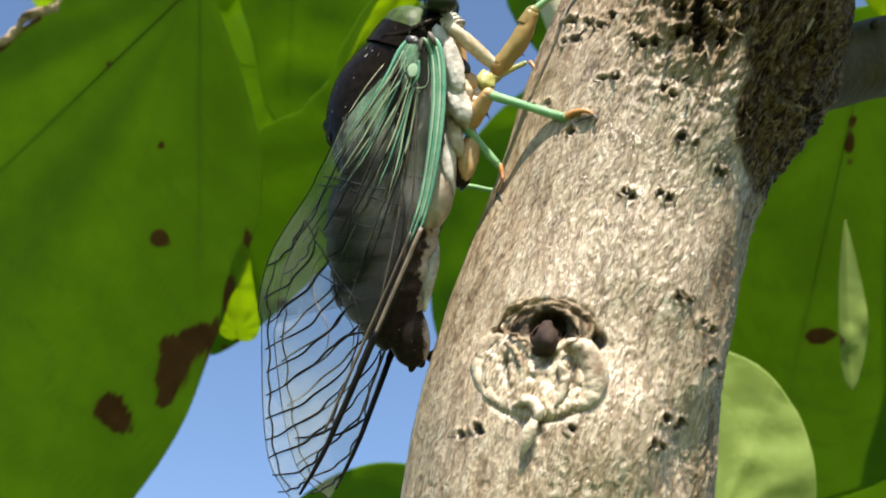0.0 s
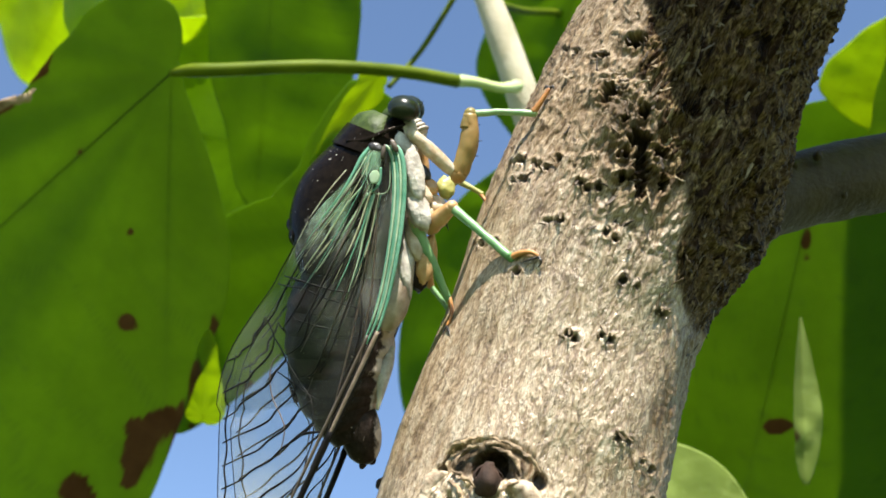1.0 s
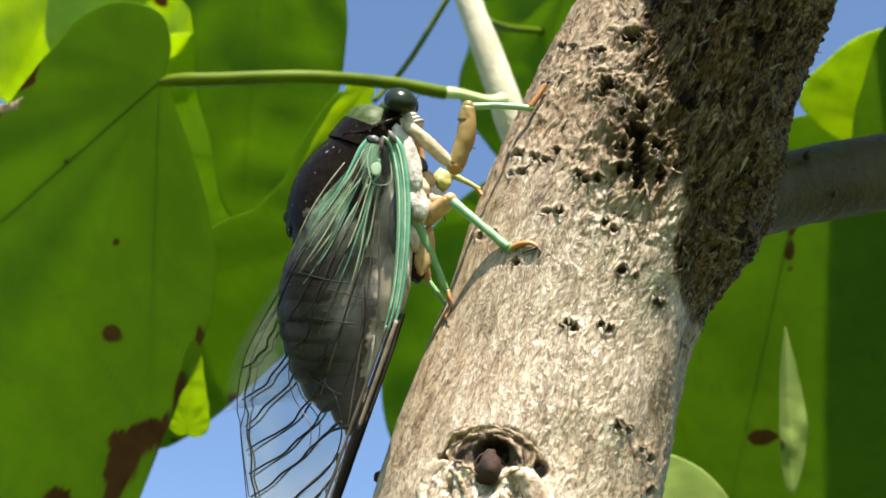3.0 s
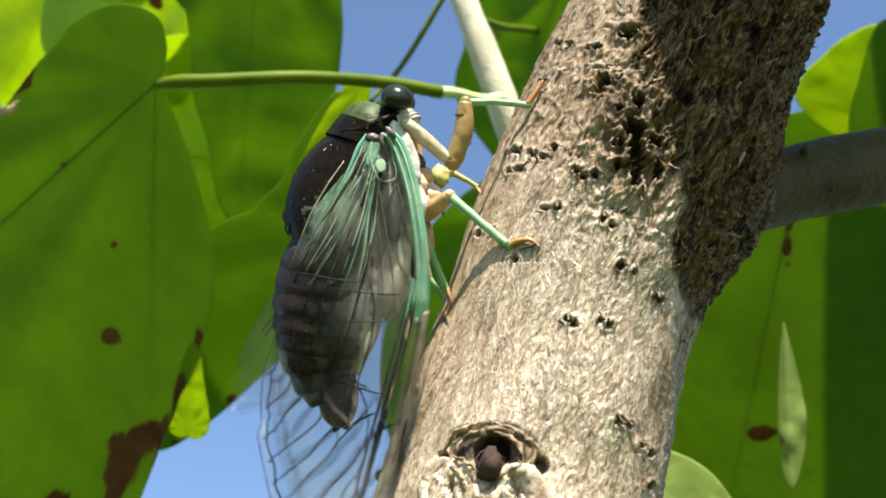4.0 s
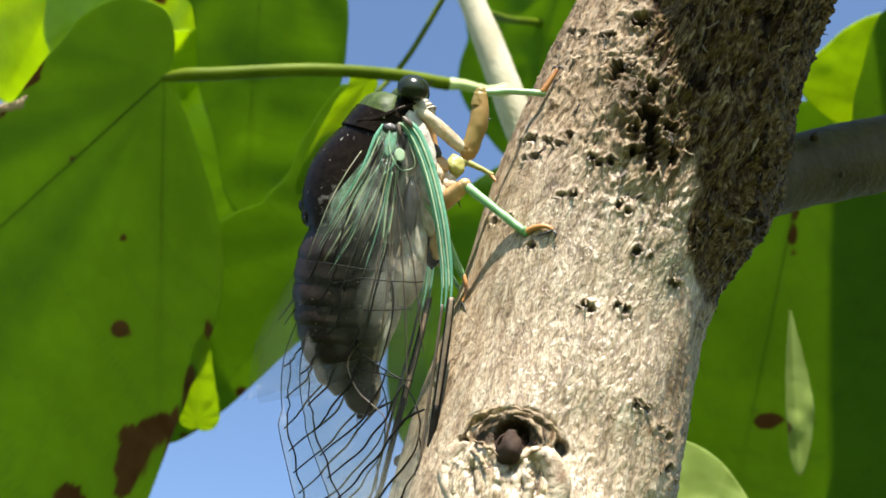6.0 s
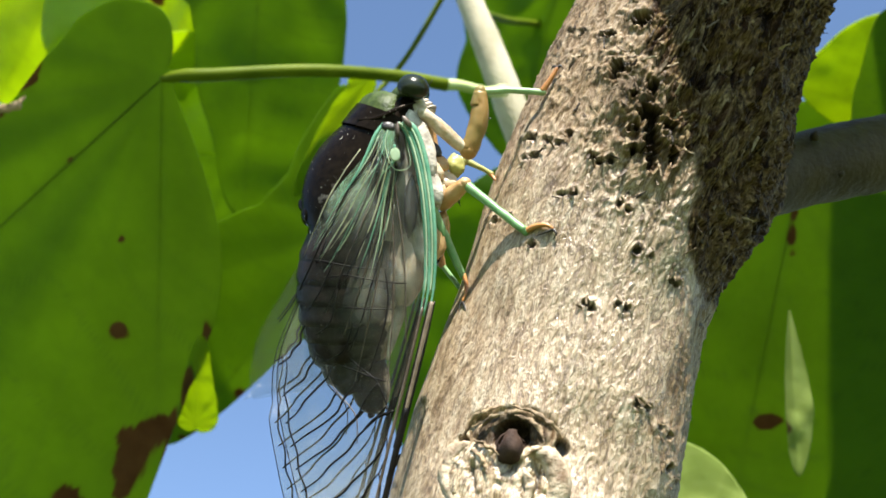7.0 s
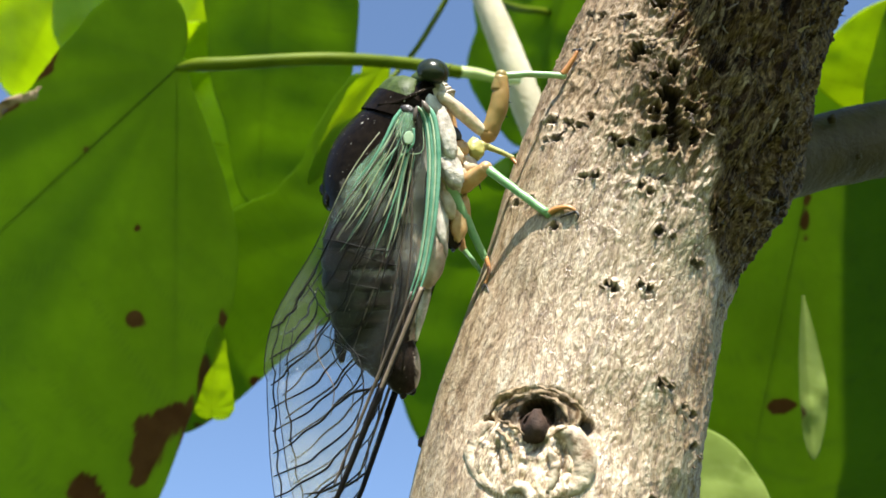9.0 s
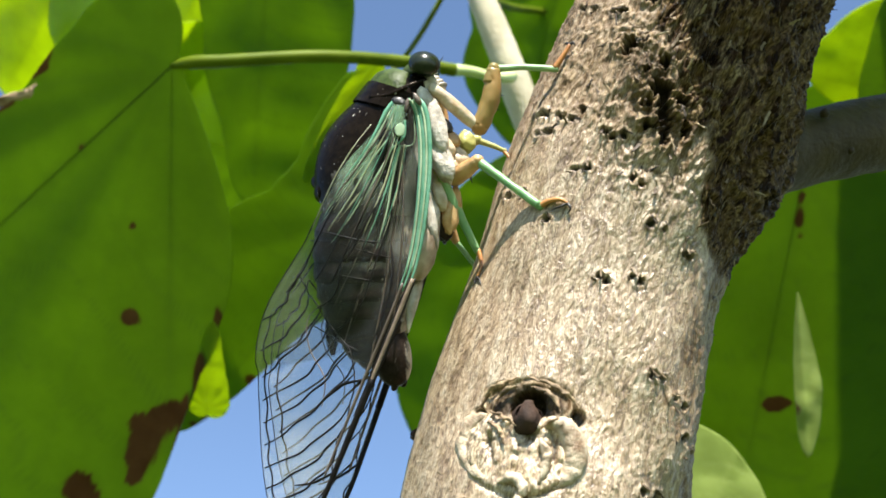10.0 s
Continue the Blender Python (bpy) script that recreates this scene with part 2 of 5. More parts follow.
tree = new("tree")
tree.location = TREE_BASE
tagged(tree, "small leaning tree with grey-brown flaking bark and heart-shaped green leaves", "tree")


def on_tree(v):
    """Site millimetres to the tree's own space."""
    v = np.asarray(v, float) * MM
    c, s = math.cos(radians(40)), math.sin(radians(40))
    w = np.stack([v[:, 0], v[:, 1] * c - v[:, 2] * s, v[:, 1] * s + v[:, 2] * c + 1.5], 1)
    return w - np.array(TREE_BASE)


AXIS = [(-20, -846, -1269), (-16, -360, -690), (-10, 20, -240), (-5, 102, -110), (3.2, 115.5, -62), (6.9, 123.2, -36), (10.2, 127.7, -21.3),
        (13.7, 131.1, -9.7), (18.3, 134.6, 2.6), (24.2, 138, 15.4), (28.9, 140.6, 25.5), (44, 148.5, 58), (70, 165, 120), (120, 200, 240)]
GIRTH = [24, 21, 17, 14.8, 14.8, 14.6, 14.0, 13.2, 13.5, 13.4, 12.8, 12.2, 11.4, 9.0]

# small round pits left in the bark: x and z on the side that is seen
PITS = [(8.4, 10.2), (9.1, 10.3), (10.3, 9.9), (11.2, 9.6), (12.3, 10.6), (8.0, 8.2), (9.1, 8.2), (14.3, 8.2), (15.0, 7.6), (16.2, 7.6),
        (11.2, 4.3), (12.4, 4.4), (16.8, 3.3), (17.7, 2.7), (18.6, -1.3), (19.9, -1.9), (13.1, -6.5), (13.7, -6.8), (16.4, -6.6),
        (17.3, -7.1), (22.2, -4.4), (22.8, -4.8), (17.7, -16.0), (18.6, -16.5), (19.9, -18.6), (20.7, -19.4), (20.5, -22.5), (21.6, -24.0),
        (13.7, 22.5), (14.5, 22.1), (16.2, 21.2), (17.1, 21.2), (19.6, 22.4), (21.0, 22.6), (4.7, 1.7), (6.3, 2.0)]
LOW_PITS = [(-2.2, -28.5), (-0.6, -27.8), (7.7, -27.2), (15.0, -28.7), (15.9, -29.2), (16.4, -26.8), (17.9, -27.5), (8.2, -0.8)]
# ragged hollows in the scabbed patch: x, z, half width, half height
GOUGES = [(17.3, 17.5, 1.5, 0.75), (16.5, 16.4, 0.8, 0.6), (20.3, 12.6, 1.5, 1.1), (20.8, 15.4, 1.0, 0.7), (20.3, 9.4, 0.8, 2.3), (20.0, 6.8, 0.5, 1.1),
          (20.4, 22.9, 1.5, 0.9), (18.4, 11.0, 0.7, 0.5), (18.7, 8.6, 0.6, 0.5), (22.4, 11.2, 0.8, 0.6), (18.6, 14.6, 0.6, 0.5), (22.6, 8.0, 0.6, 0.9)]


SEG = 460         # columns round the stem


def trunk_mesh():
    ctrl = np.array([(*a, g) for a, g in zip(AXIS, GIRTH)], float)
    dense = np.column_stack([spline(ctrl[:, :3], 4000), spline(np.column_stack([ctrl[:, 3]] * 3), 4000)[:, 0]])
    z = dense[:, 2]
    rows = np.concatenate([np.linspace(-1269, -120, 60, endpoint=False), np.linspace(-120, -40, 60, endpoint=False),
                           np.linspace(-40, 42, 470, endpoint=False), np.linspace(42, 235, 60)])
    ax = np.stack([np.interp(rows, z, dense[:, k]) for k in range(4)], 1)
    path, rad = ax[:, :3], ax[:, 3]
    t = np.gradient(path, axis=0)
    t /= np.linalg.norm(t, axis=1, keepdims=True)
    front = np.array([0.0, -1.0, 0.0]) - t * (t @ np.array([0.0, -1.0, 0.0]))[:, None]
    front /= np.linalg.norm(front, axis=1, keepdims=True)
    right = np.cross(t, front) * -1.0
    right *= np.sign(right[:, 0])[:, None]
    # finer columns on the side towards the viewer
    seg = SEG
    q = np.linspace(0, 1, seg, endpoint=False)
    th = 2 * np.pi * q + 0.42 * np.sin(2 * np.pi * q) * -1.0
    d = np.sin(th)[None, :, None] * right[:, None] + np.cos(th)[None, :, None] * front[:, None]
    p = path[:, None] + d * rad[:, None, None]
    flat = p.reshape(-1, 3)
    nrm = d.reshape(-1, 3)
    s = np.repeat(np.concatenate([[0], np.cumsum(np.linalg.norm(np.diff(path, axis=0), axis=1))]), seg)
    tt = np.tile(th, len(rows))
    cyl = np.column_stack([np.sin(tt) * 13.5, np.cos(tt) * 13.5, s])
    x, y, zz = flat.T
    facing = smooth01(0.0, 0.25, -nrm[:, 1])

    # collar of the side branch
    away = np.sqrt(((flat - np.array([32.5, 141.0, 3.8])) ** 2).sum(1))
    swell = 4.2 * np.exp(-(away / 10.0) ** 2)
    swell += 0.6 * grain(cyl * [0.09, 0.09, 0.045], 3) + 0.45 * grain(cyl * [0.2, 0.2, 0.12], 4)

    # fibres: long flakes that lean with a slow swirl, parted by narrow cracks
    warp = 1.5 * grain(cyl * [0.22, 0.22, 0.13], 11) + 0.35 * grain(cyl * [0.9, 0.9, 0.5], 13)
    lean = cyl + np.column_stack([warp, warp, 2.2 * grain(cyl * [0.3, 0.3, 0.2], 12)])
    n1, n2 = grain(lean * [0.95, 0.95, 0.27], 21), grain(lean * [1.75, 1.75, 0.52], 22)
    n3 = grain(lean * [3.0, 3.0, 1.0], 23)
    crack1, crack2 = 1 - smooth01(0.0, 0.20, np.abs(n1)), 1 - smooth01(0.0, 0.22, np.abs(n2))
    flake = smooth01(0.08, 0.42, grain(lean * [0.62, 0.62, 0.25], 24))
    rough = 0.30 + 0.85 * smooth01(-4, 14, zz + 0.55 * (x - 14)) + 0.30 * smooth01(-0.2, 0.6, grain(cyl * [0.1, 0.1, 0.07], 5)) \
        + 0.25 * smooth01(18, 26, x) * smooth01(-30, 0, zz) + 0.75 * smooth01(0.55, 1.3, (tt + np.pi) % (2 * np.pi) - np.pi)
    wisp = lean + np.column_stack([0.5 * grain(cyl * 0.9, 14), 0.5 * grain(cyl * 0.9, 15), 0.9 * grain(cyl * 0.7, 16)])
    worm = 1 - smooth01(0.02, 0.30, np.abs(grain(wisp * [1.15, 1.15, 0.52], 25)))
    worm2 = 1 - smooth01(0.02, 0.32, np.abs(grain(wisp * [2.1, 2.1, 0.95], 26)))
    tex = rough * (0.05 * n1 + 0.07 * n2 + 0.06 * n3 - 0.05 * crack1 - 0.05 * crack2 + 0.06 * flake + 0.11 * worm + 0.08 * worm2 - 0.05)
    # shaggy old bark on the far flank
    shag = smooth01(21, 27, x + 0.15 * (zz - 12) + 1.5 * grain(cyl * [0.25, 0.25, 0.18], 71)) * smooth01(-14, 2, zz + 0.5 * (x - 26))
    tex += shag * (0.55 * (1 - 2.2 * np.abs(grain(lean * [0.48, 0.48, 0.17], 33))) + 0.24 * (1 - 2.2 * np.abs(grain(lean * [1.3, 1.3, 0.42], 34))) + 0.16 * n3)

    # the scabbed patch under the shade: torn curls of bark
    scab = np.exp(-(((x - 19.6) / 4.6) ** 2 + ((zz - 12.0 + 0.5 * (x - 19.6)) / 7.5) ** 2)) * facing
    tex += scab * (0.60 * (1 - 2 * np.abs(grain(lean * [0.55, 0.55, 0.42], 31))) + 0.42 * (1 - 2 * np.abs(grain(lean * [1.2, 1.2, 0.8], 32))))

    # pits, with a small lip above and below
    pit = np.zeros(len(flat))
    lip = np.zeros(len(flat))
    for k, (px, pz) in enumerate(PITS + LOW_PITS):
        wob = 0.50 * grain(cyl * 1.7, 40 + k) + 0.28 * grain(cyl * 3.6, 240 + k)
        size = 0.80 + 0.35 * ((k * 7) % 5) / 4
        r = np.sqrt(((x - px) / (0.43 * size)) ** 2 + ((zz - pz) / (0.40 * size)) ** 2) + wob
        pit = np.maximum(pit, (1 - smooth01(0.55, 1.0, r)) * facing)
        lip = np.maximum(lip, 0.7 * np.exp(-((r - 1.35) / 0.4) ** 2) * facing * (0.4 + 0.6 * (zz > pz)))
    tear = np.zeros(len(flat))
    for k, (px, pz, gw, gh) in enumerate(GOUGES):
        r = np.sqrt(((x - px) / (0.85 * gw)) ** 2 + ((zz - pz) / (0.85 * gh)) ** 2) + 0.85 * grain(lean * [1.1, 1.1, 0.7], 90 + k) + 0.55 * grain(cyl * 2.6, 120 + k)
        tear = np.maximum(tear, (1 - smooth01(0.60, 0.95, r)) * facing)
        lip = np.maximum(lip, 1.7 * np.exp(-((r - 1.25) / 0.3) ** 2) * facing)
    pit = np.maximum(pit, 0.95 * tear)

    # the healed knot: a hollow with peeled rims above a pale round callus
    kx, kz = x - 4.75, zz + 22.4
    wob = grain(cyl * [0.5, 0.5, 0.5], 61) + 0.55 * grain(cyl * [1.3, 1.3, 1.1], 66)
    disc = np.sqrt((kx / 5.6) ** 2 + (kz / 4.35) ** 2) + 0.05 * wob
    hole = np.sqrt(((kx - 0.8) / 2.0) ** 2 + ((kz - 3.8) / 1.45) ** 2) + 0.22 * wob
    rim = np.sqrt(((kx - 0.8) / 4.6) ** 2 + ((kz - 3.6) / 2.6) ** 2) + 0.10 * wob
    inside = (1 - smooth01(0.90, 1.04, disc)) * facing
    groove = np.exp(-((disc - 1.0) / 0.045) ** 2) * facing * (kz < 2.6)
    hollow = (1 - smooth01(0.75, 1.05, hole)) * facing
    rings = (1 - smooth01(0.95, 1.1, rim)) * facing * smooth01(2.3, 3.4, kz + 0.5 * wob)
    ears = np.zeros(len(flat))
    for ex, ez in ((-3.9, 3.0), (5.6, 2.7)):
        r = np.sqrt(((kx - ex) / (0.6 if ex < 0 else 0.85)) ** 2 + ((kz - ez) / (0.5 if ex < 0 else 0.95)) ** 2) + 0.18 * wob
        ears = np.maximum(ears, (1 - smooth01(0.6, 1.0, r)) * facing)
    split = np.exp(-((kx + 1.0 + 0.25 * kz) / 0.28) ** 2) * smooth01(-7.0, -4.2, kz) * (kz < -2.2) * facing
    creep = cyl + np.column_stack([0.8 * grain(cyl * 0.8, 68), 0.8 * grain(cyl * 0.8, 69), 0.8 * grain(cyl * 0.8, 70)])
    c1, c2 = grain(creep * [0.55, 0.55, 0.38], 62), grain(creep * [1.5, 1.5, 1.1], 63)
    lump = inside * (0.05 * (1 - smooth01(0.3, 1.0, disc)) + 0.26 * c1 + 0.16 * c2 - 0.16 * (1 - smooth01(0, 0.12, np.abs(c1))) - 0.10 * (1 - smooth01(0, 0.2, np.abs(c2)))
                     + 0.05)
    # two rounded lobes that close in from the sides, each with a crack along its inner edge
    flank = smooth01(2.2, 3.4, np.abs(kx)) * smooth01(3.2, 2.0, kz) * inside
    lobe = np.exp(-((disc - 0.78) / 0.14) ** 2) * flank
    seam = np.exp(-((disc - 0.56) / 0.05) ** 2) * flank
    under = np.exp(-((kx - 0.9) / 1.2) ** 2 - ((kz - 1.3) / 0.8) ** 2 - 0.3 * wob) * inside
    lump += 0.1 * lobe - 0.8 * seam - 0.6 * under
    turn = np.arctan2(kz - 3.6, kx - 0.8)
    polar = np.column_stack([np.cos(turn) * 2.2, np.sin(turn) * 2.2, rim * 5.0])
    crumple = 1.2 * grain(polar * 1.2, 64) + 0.35 * grain(polar * 2.4, 65)
    peel = rings * (0.12 * np.sin(rim * 15.0 + 2.2 * crumple) + 0.15 * crumple - 0.25)
    calm = 1 - np.maximum(inside, rings) * 0.75

    h = swell + tex * calm - 0.7 * pit - 0.75 * tear + 0.22 * lip * (1 - pit) + lump * (1 - rings) + peel - 0.30 * groove - 2.6 * hollow - 1.0 * ears - 0.5 * split
    flat = flat + nrm * h[:, None]
    n = len(rows)
    i, j = np.meshgrid(np.arange(n - 1), np.arange(seg), indexing="ij")
    k = (j + 1) % seg
    faces = np.stack([i * seg + j, i * seg + k, (i + 1) * seg + k, (i + 1) * seg + j], -1).reshape(-1, 4)
    faces = [tuple(f) for f in faces.tolist()] + [tuple(range(seg)), tuple(range((n - 1) * seg, n * seg))]
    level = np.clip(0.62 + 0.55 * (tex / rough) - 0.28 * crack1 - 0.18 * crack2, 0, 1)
    # inside the callus; its lobes are lightened for the gloss they show
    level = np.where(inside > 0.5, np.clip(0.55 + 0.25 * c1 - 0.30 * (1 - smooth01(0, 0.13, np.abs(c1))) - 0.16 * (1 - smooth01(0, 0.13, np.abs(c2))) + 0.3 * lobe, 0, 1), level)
    # the upper right flank's shade is put into this brown too
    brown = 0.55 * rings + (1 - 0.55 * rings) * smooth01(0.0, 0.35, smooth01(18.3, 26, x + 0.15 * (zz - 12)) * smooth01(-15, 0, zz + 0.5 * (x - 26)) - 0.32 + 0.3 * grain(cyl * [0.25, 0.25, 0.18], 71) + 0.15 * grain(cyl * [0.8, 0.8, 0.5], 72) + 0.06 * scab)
    # browner round the sides, most on the right
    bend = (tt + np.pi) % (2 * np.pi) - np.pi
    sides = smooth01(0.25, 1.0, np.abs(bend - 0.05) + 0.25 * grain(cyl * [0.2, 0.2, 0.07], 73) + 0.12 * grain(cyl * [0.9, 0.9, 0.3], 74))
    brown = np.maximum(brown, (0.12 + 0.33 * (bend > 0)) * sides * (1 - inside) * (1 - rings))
    # the shaggy flank takes the full dark tone, painted shade included
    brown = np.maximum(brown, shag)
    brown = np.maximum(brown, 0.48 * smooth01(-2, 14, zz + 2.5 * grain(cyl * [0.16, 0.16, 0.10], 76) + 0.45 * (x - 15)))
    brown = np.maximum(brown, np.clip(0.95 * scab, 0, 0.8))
    # where recess shade goes into the colour: pits, hollow, seams, under the stub
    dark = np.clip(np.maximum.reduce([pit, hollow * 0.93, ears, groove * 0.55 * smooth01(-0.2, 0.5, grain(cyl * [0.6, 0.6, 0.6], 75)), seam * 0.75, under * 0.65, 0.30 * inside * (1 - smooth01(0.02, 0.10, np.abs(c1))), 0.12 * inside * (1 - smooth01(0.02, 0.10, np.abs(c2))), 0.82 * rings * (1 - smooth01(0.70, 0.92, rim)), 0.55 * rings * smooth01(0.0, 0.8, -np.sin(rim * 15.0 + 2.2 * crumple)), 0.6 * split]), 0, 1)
    scar = np.clip(np.maximum(inside * (1 - rings), 0.35 * rings + 0.6 * np.exp(-((disc - 1.06) / 0.05) ** 2) * facing), 0, 1)
    return flat, faces, level, dark, scar, brown, tt * 13.5, s


tv, tf, t_height, t_pit, t_scar, t_brown_shade, t_around, t_along = trunk_mesh()
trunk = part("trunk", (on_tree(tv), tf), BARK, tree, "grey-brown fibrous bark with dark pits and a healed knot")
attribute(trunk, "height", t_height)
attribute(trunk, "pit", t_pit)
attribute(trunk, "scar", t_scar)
attribute(trunk, "brown", t_brown_shade)
attribute(trunk, "around", t_around)
attribute(trunk, "along", t_along)
# peeled rims and the two rolled lobes of the knot, laid on the stem's surface round it
KNOT = (4.75, -22.4)
ring = (tv[:, 1] < 128) & (np.hypot(tv[:, 0] - KNOT[0], tv[:, 2] - KNOT[1]) < 11) & (t_pit < 0.2) & (t_scar < 0.2)
gx, gz = tv[ring, 0] - KNOT[0], tv[ring, 2] - KNOT[1]
BULGE = np.linalg.lstsq(np.column_stack([np.ones(len(gx)), gx, gz, gx * gx, gx * gz, gz * gz]), tv[ring, 1], rcond=None)[0]


def on_stem(x, z, sink=0.0):
    return KNOT[0] + x, float(BULGE @ np.array([1, x, z, x * x, x * z, z * z])) + sink, KNOT[1] + z


def curl(name, line, radii, material, sink, label, seed):
    v, f = tube([on_stem(x, z, sink) for x, z in line], radii, 40, 12)
    v = v + 0.14 * np.column_stack([grain(v * 0.8, seed + k) + 1.0 * grain(v * 2.4, seed + 5 + k) for k in range(3)])
    part(name, (on_tree(v), f), material, tree, label)


for seed, line in enumerate((((-3.9, 2.9), (-3.0, 4.5), (-1.5, 5.6), (0.2, 6.2)), ((0.9, 6.2), (2.9, 5.8), (4.5, 4.8), (5.7, 3.6)), ((-2.3, 3.2), (-1.8, 4.4), (-0.7, 5.3), (0.5, 5.5)),
                             ((1.1, 5.6), (2.6, 5.1), (3.5, 4.2), (3.8, 3.0)), ((-2.6, 3.0), (-1.4, 2.6), (-0.3, 2.0)), ((4.3, 2.8), (3.0, 2.6), (1.9, 1.9)), ((-3.2, 2.2), (-1.9, 1.5), (-1.4, 0.2)))):
    curl("knot_rim", line, [0.06, 0.20, 0.17, 0.04], RIM, 0.0, "peeled brown rim of the knot", 400 + 20 * seed)
for seed, line in enumerate((((-2.9, 2.5), (-4.3, 1.5), (-4.9, -0.4), (-4.4, -2.1), (-2.9, -3.5)), ((2.6, 2.4), (4.3, 1.8), (5.1, -0.1), (4.6, -2.1), (2.8, -3.6)),
                             ((-2.2, -3.2), (-0.9, -2.5), (0.1, -3.3), (-0.6, -4.2)), ((1.9, 1.2), (2.3, -0.8), (1.6, -3.1)))):
    wide = (1.0, 1.05, 0.5, 0.42)[seed]
    curl("callus_lobe", line, [wide * 0.4, wide, wide * 1.05, wide * 0.9, wide * 0.3], CALLUS, (0.62, 0.62, 0.22, 0.20)[seed], "rolled cream lobe of healed wood", 600 + 20 * seed)
# brown stub of the lost limb, deep in the knot
brink = on_stem(0.8, 3.0)[1]
# the torn tongue of bark that hangs under the callus
v, f = tube([on_stem(-0.3, -3.9, -0.25), on_stem(-0.8, -5.0, -0.35), on_stem(-1.2, -6.2, -0.2), on_stem(-1.5, -7.2, 0.1)], [0.4, 0.65, 0.4, 0.04], 20, 12, 0.4)
v_tongue = v + 0.12 * np.column_stack([grain(v * 1.1, 340 + k) for k in range(3)])
part("bark_tongue", (on_tree(v_tongue), f), CALLUS, tree, "pointed pale tongue of torn bark")
v, f = tube([(5.5, brink + 2.6, -20.2), (5.5, brink + 1.0, -19.9), (5.55, brink + 0.15, -19.7), (5.6, brink + 0.5, -18.2)], [1.5, 1.45, 1.25, 0.4], 18, 16)
v = v + 0.22 * np.column_stack([grain(v * 0.9, 300 + k) for k in range(3)])
part("knot_plug", (on_tree(v), f), STUB, tree, "rotten red-brown stub inside the knot")


def flake_mesh(seed, length, width, curl):
    """A curled chip of bark: lies on its foot, its free end lifted. Millimetres; x across, y along, z off the bark."""
    rng = np.random.default_rng(seed)
    n, m = 7, 4
    v = []
    for side in (0.0, -0.09):
        for i in range(n):
            t = i / (n - 1)
            w = width * (0.55 + 0.6 * math.sin(math.pi * min(1, 0.25 + t * 0.75))) * (1 + 0.25 * rng.normal())
            for j in range(m):
                u = j / (m - 1) - 0.5
                v.append((u * w + 0.12 * rng.normal() * width, (t - 0.3) * length, side + curl * t * t + 0.35 * u * u * width + 0.04 * rng.normal()))
    k = n * m
    f = [(i * m + j, i * m + j + 1, (i + 1) * m + j + 1, (i + 1) * m + j) for i in range(n - 1) for j in range(m - 1)]
    f += [tuple(k + q for q in g[::-1]) for g in f]
    ring = list(range(m)) + [i * m + m - 1 for i in range(1, n)] + [(n - 1) * m + j for j in range(m - 2, -1, -1)] + [i * m for i in range(n - 2, 0, -1)]
    f += [(ring[a], k + ring[a], k + ring[(a + 1) % len(ring)], ring[(a + 1) % len(ring)]) for a in range(len(ring))]
    me = bpy.data.meshes.new("bark_flake")
    me.from_pydata([(a * MM, b * MM, c * MM) for a, b, c in v], [], f)
    me.polygons.foreach_set("use_smooth", [True] * len(f))
    me.materials.append(FLAKE)
    return me


def scatter_flakes(count):
    """Loose chips on the bark: many on the scabbed patch and the shaded side, few on the smooth front."""
    rng = np.random.default_rng(12)
    shapes = [flake_mesh(k, 1.1 + 0.3 * k, 0.32 + 0.08 * (k % 4), 0.3 + 0.16 * (k % 5)) for k in range(8)]
    seg, world = SEG, on_tree(tv)
    x, y, z = tv.T
    done = 0

    def put(i, size, turn, tilt):
        up = Vector(world[i + seg] - world[i]).normalized()
        j = i + 4 if (i + 4) // seg == i // seg else i - 4
        across = Vector(world[j] - world[i]).normalized() * (1 if j > i else -1)
        out = across.cross(up).normalized()
        if out.y > 0.3:
            out = -out
        across = up.cross(out).normalized()
        m = Matrix((across, out.cross(across), out)).transposed().to_4x4()
        ob = new("bark_flake", shapes[int(rng.integers(0, 8))])
        ob.parent = trunk
        ob.matrix_basis = Matrix.Translation(Vector(world[i]) + out * (0.05 * MM)) @ m @ pose(0, 0, 0, tilt, rng.normal(0, 10), turn) @ Matrix.Diagonal((size, size, size, 1))

    # torn lips at the rims of the pits
    front = np.flatnonzero((y < 136 + 0.28 * z) & (np.abs(z) < 36) & (t_pit < 0.25))
    for px, pz in PITS + LOW_PITS:
        for dx, dz in ((0.10, 0.50), (-0.45, -0.30)):
            near = front[np.argmin((x[front] - px - dx) ** 2 + (z[front] - pz - dz) ** 2)]
            put(int(near), 0.32 + 0.22 * rng.random(), rng.normal(70, 30) + (180 if dz > 0 else 0), rng.normal(12, 6))
            done += 1
    while done < count:
        i = int(rng.integers(0, len(tv) - 2 * seg))
        if not -34 < z[i] < 34 or y[i] > 136 + 0.28 * z[i]:
            continue
        scab = math.exp(-(((x[i] - 19.6) / 4.6) ** 2 + ((z[i] - 12.0 + 0.5 * (x[i] - 19.6)) / 7.5) ** 2))
        right_side = float(smooth01(17, 27, x[i] + 0.3 * z[i])) * float(smooth01(-34, -5, z[i]))
        if rng.random() > 0.8 * scab + 0.16 * right_side - 0.03 or t_scar[i] > 0.2 or t_pit[i] > 0.3:
            continue
        put(i, 0.3 + 0.4 * rng.random(), rng.normal(0, 40) + (180 if rng.random() < 0.4 else 0), rng.normal(4, 6))
        done += 1


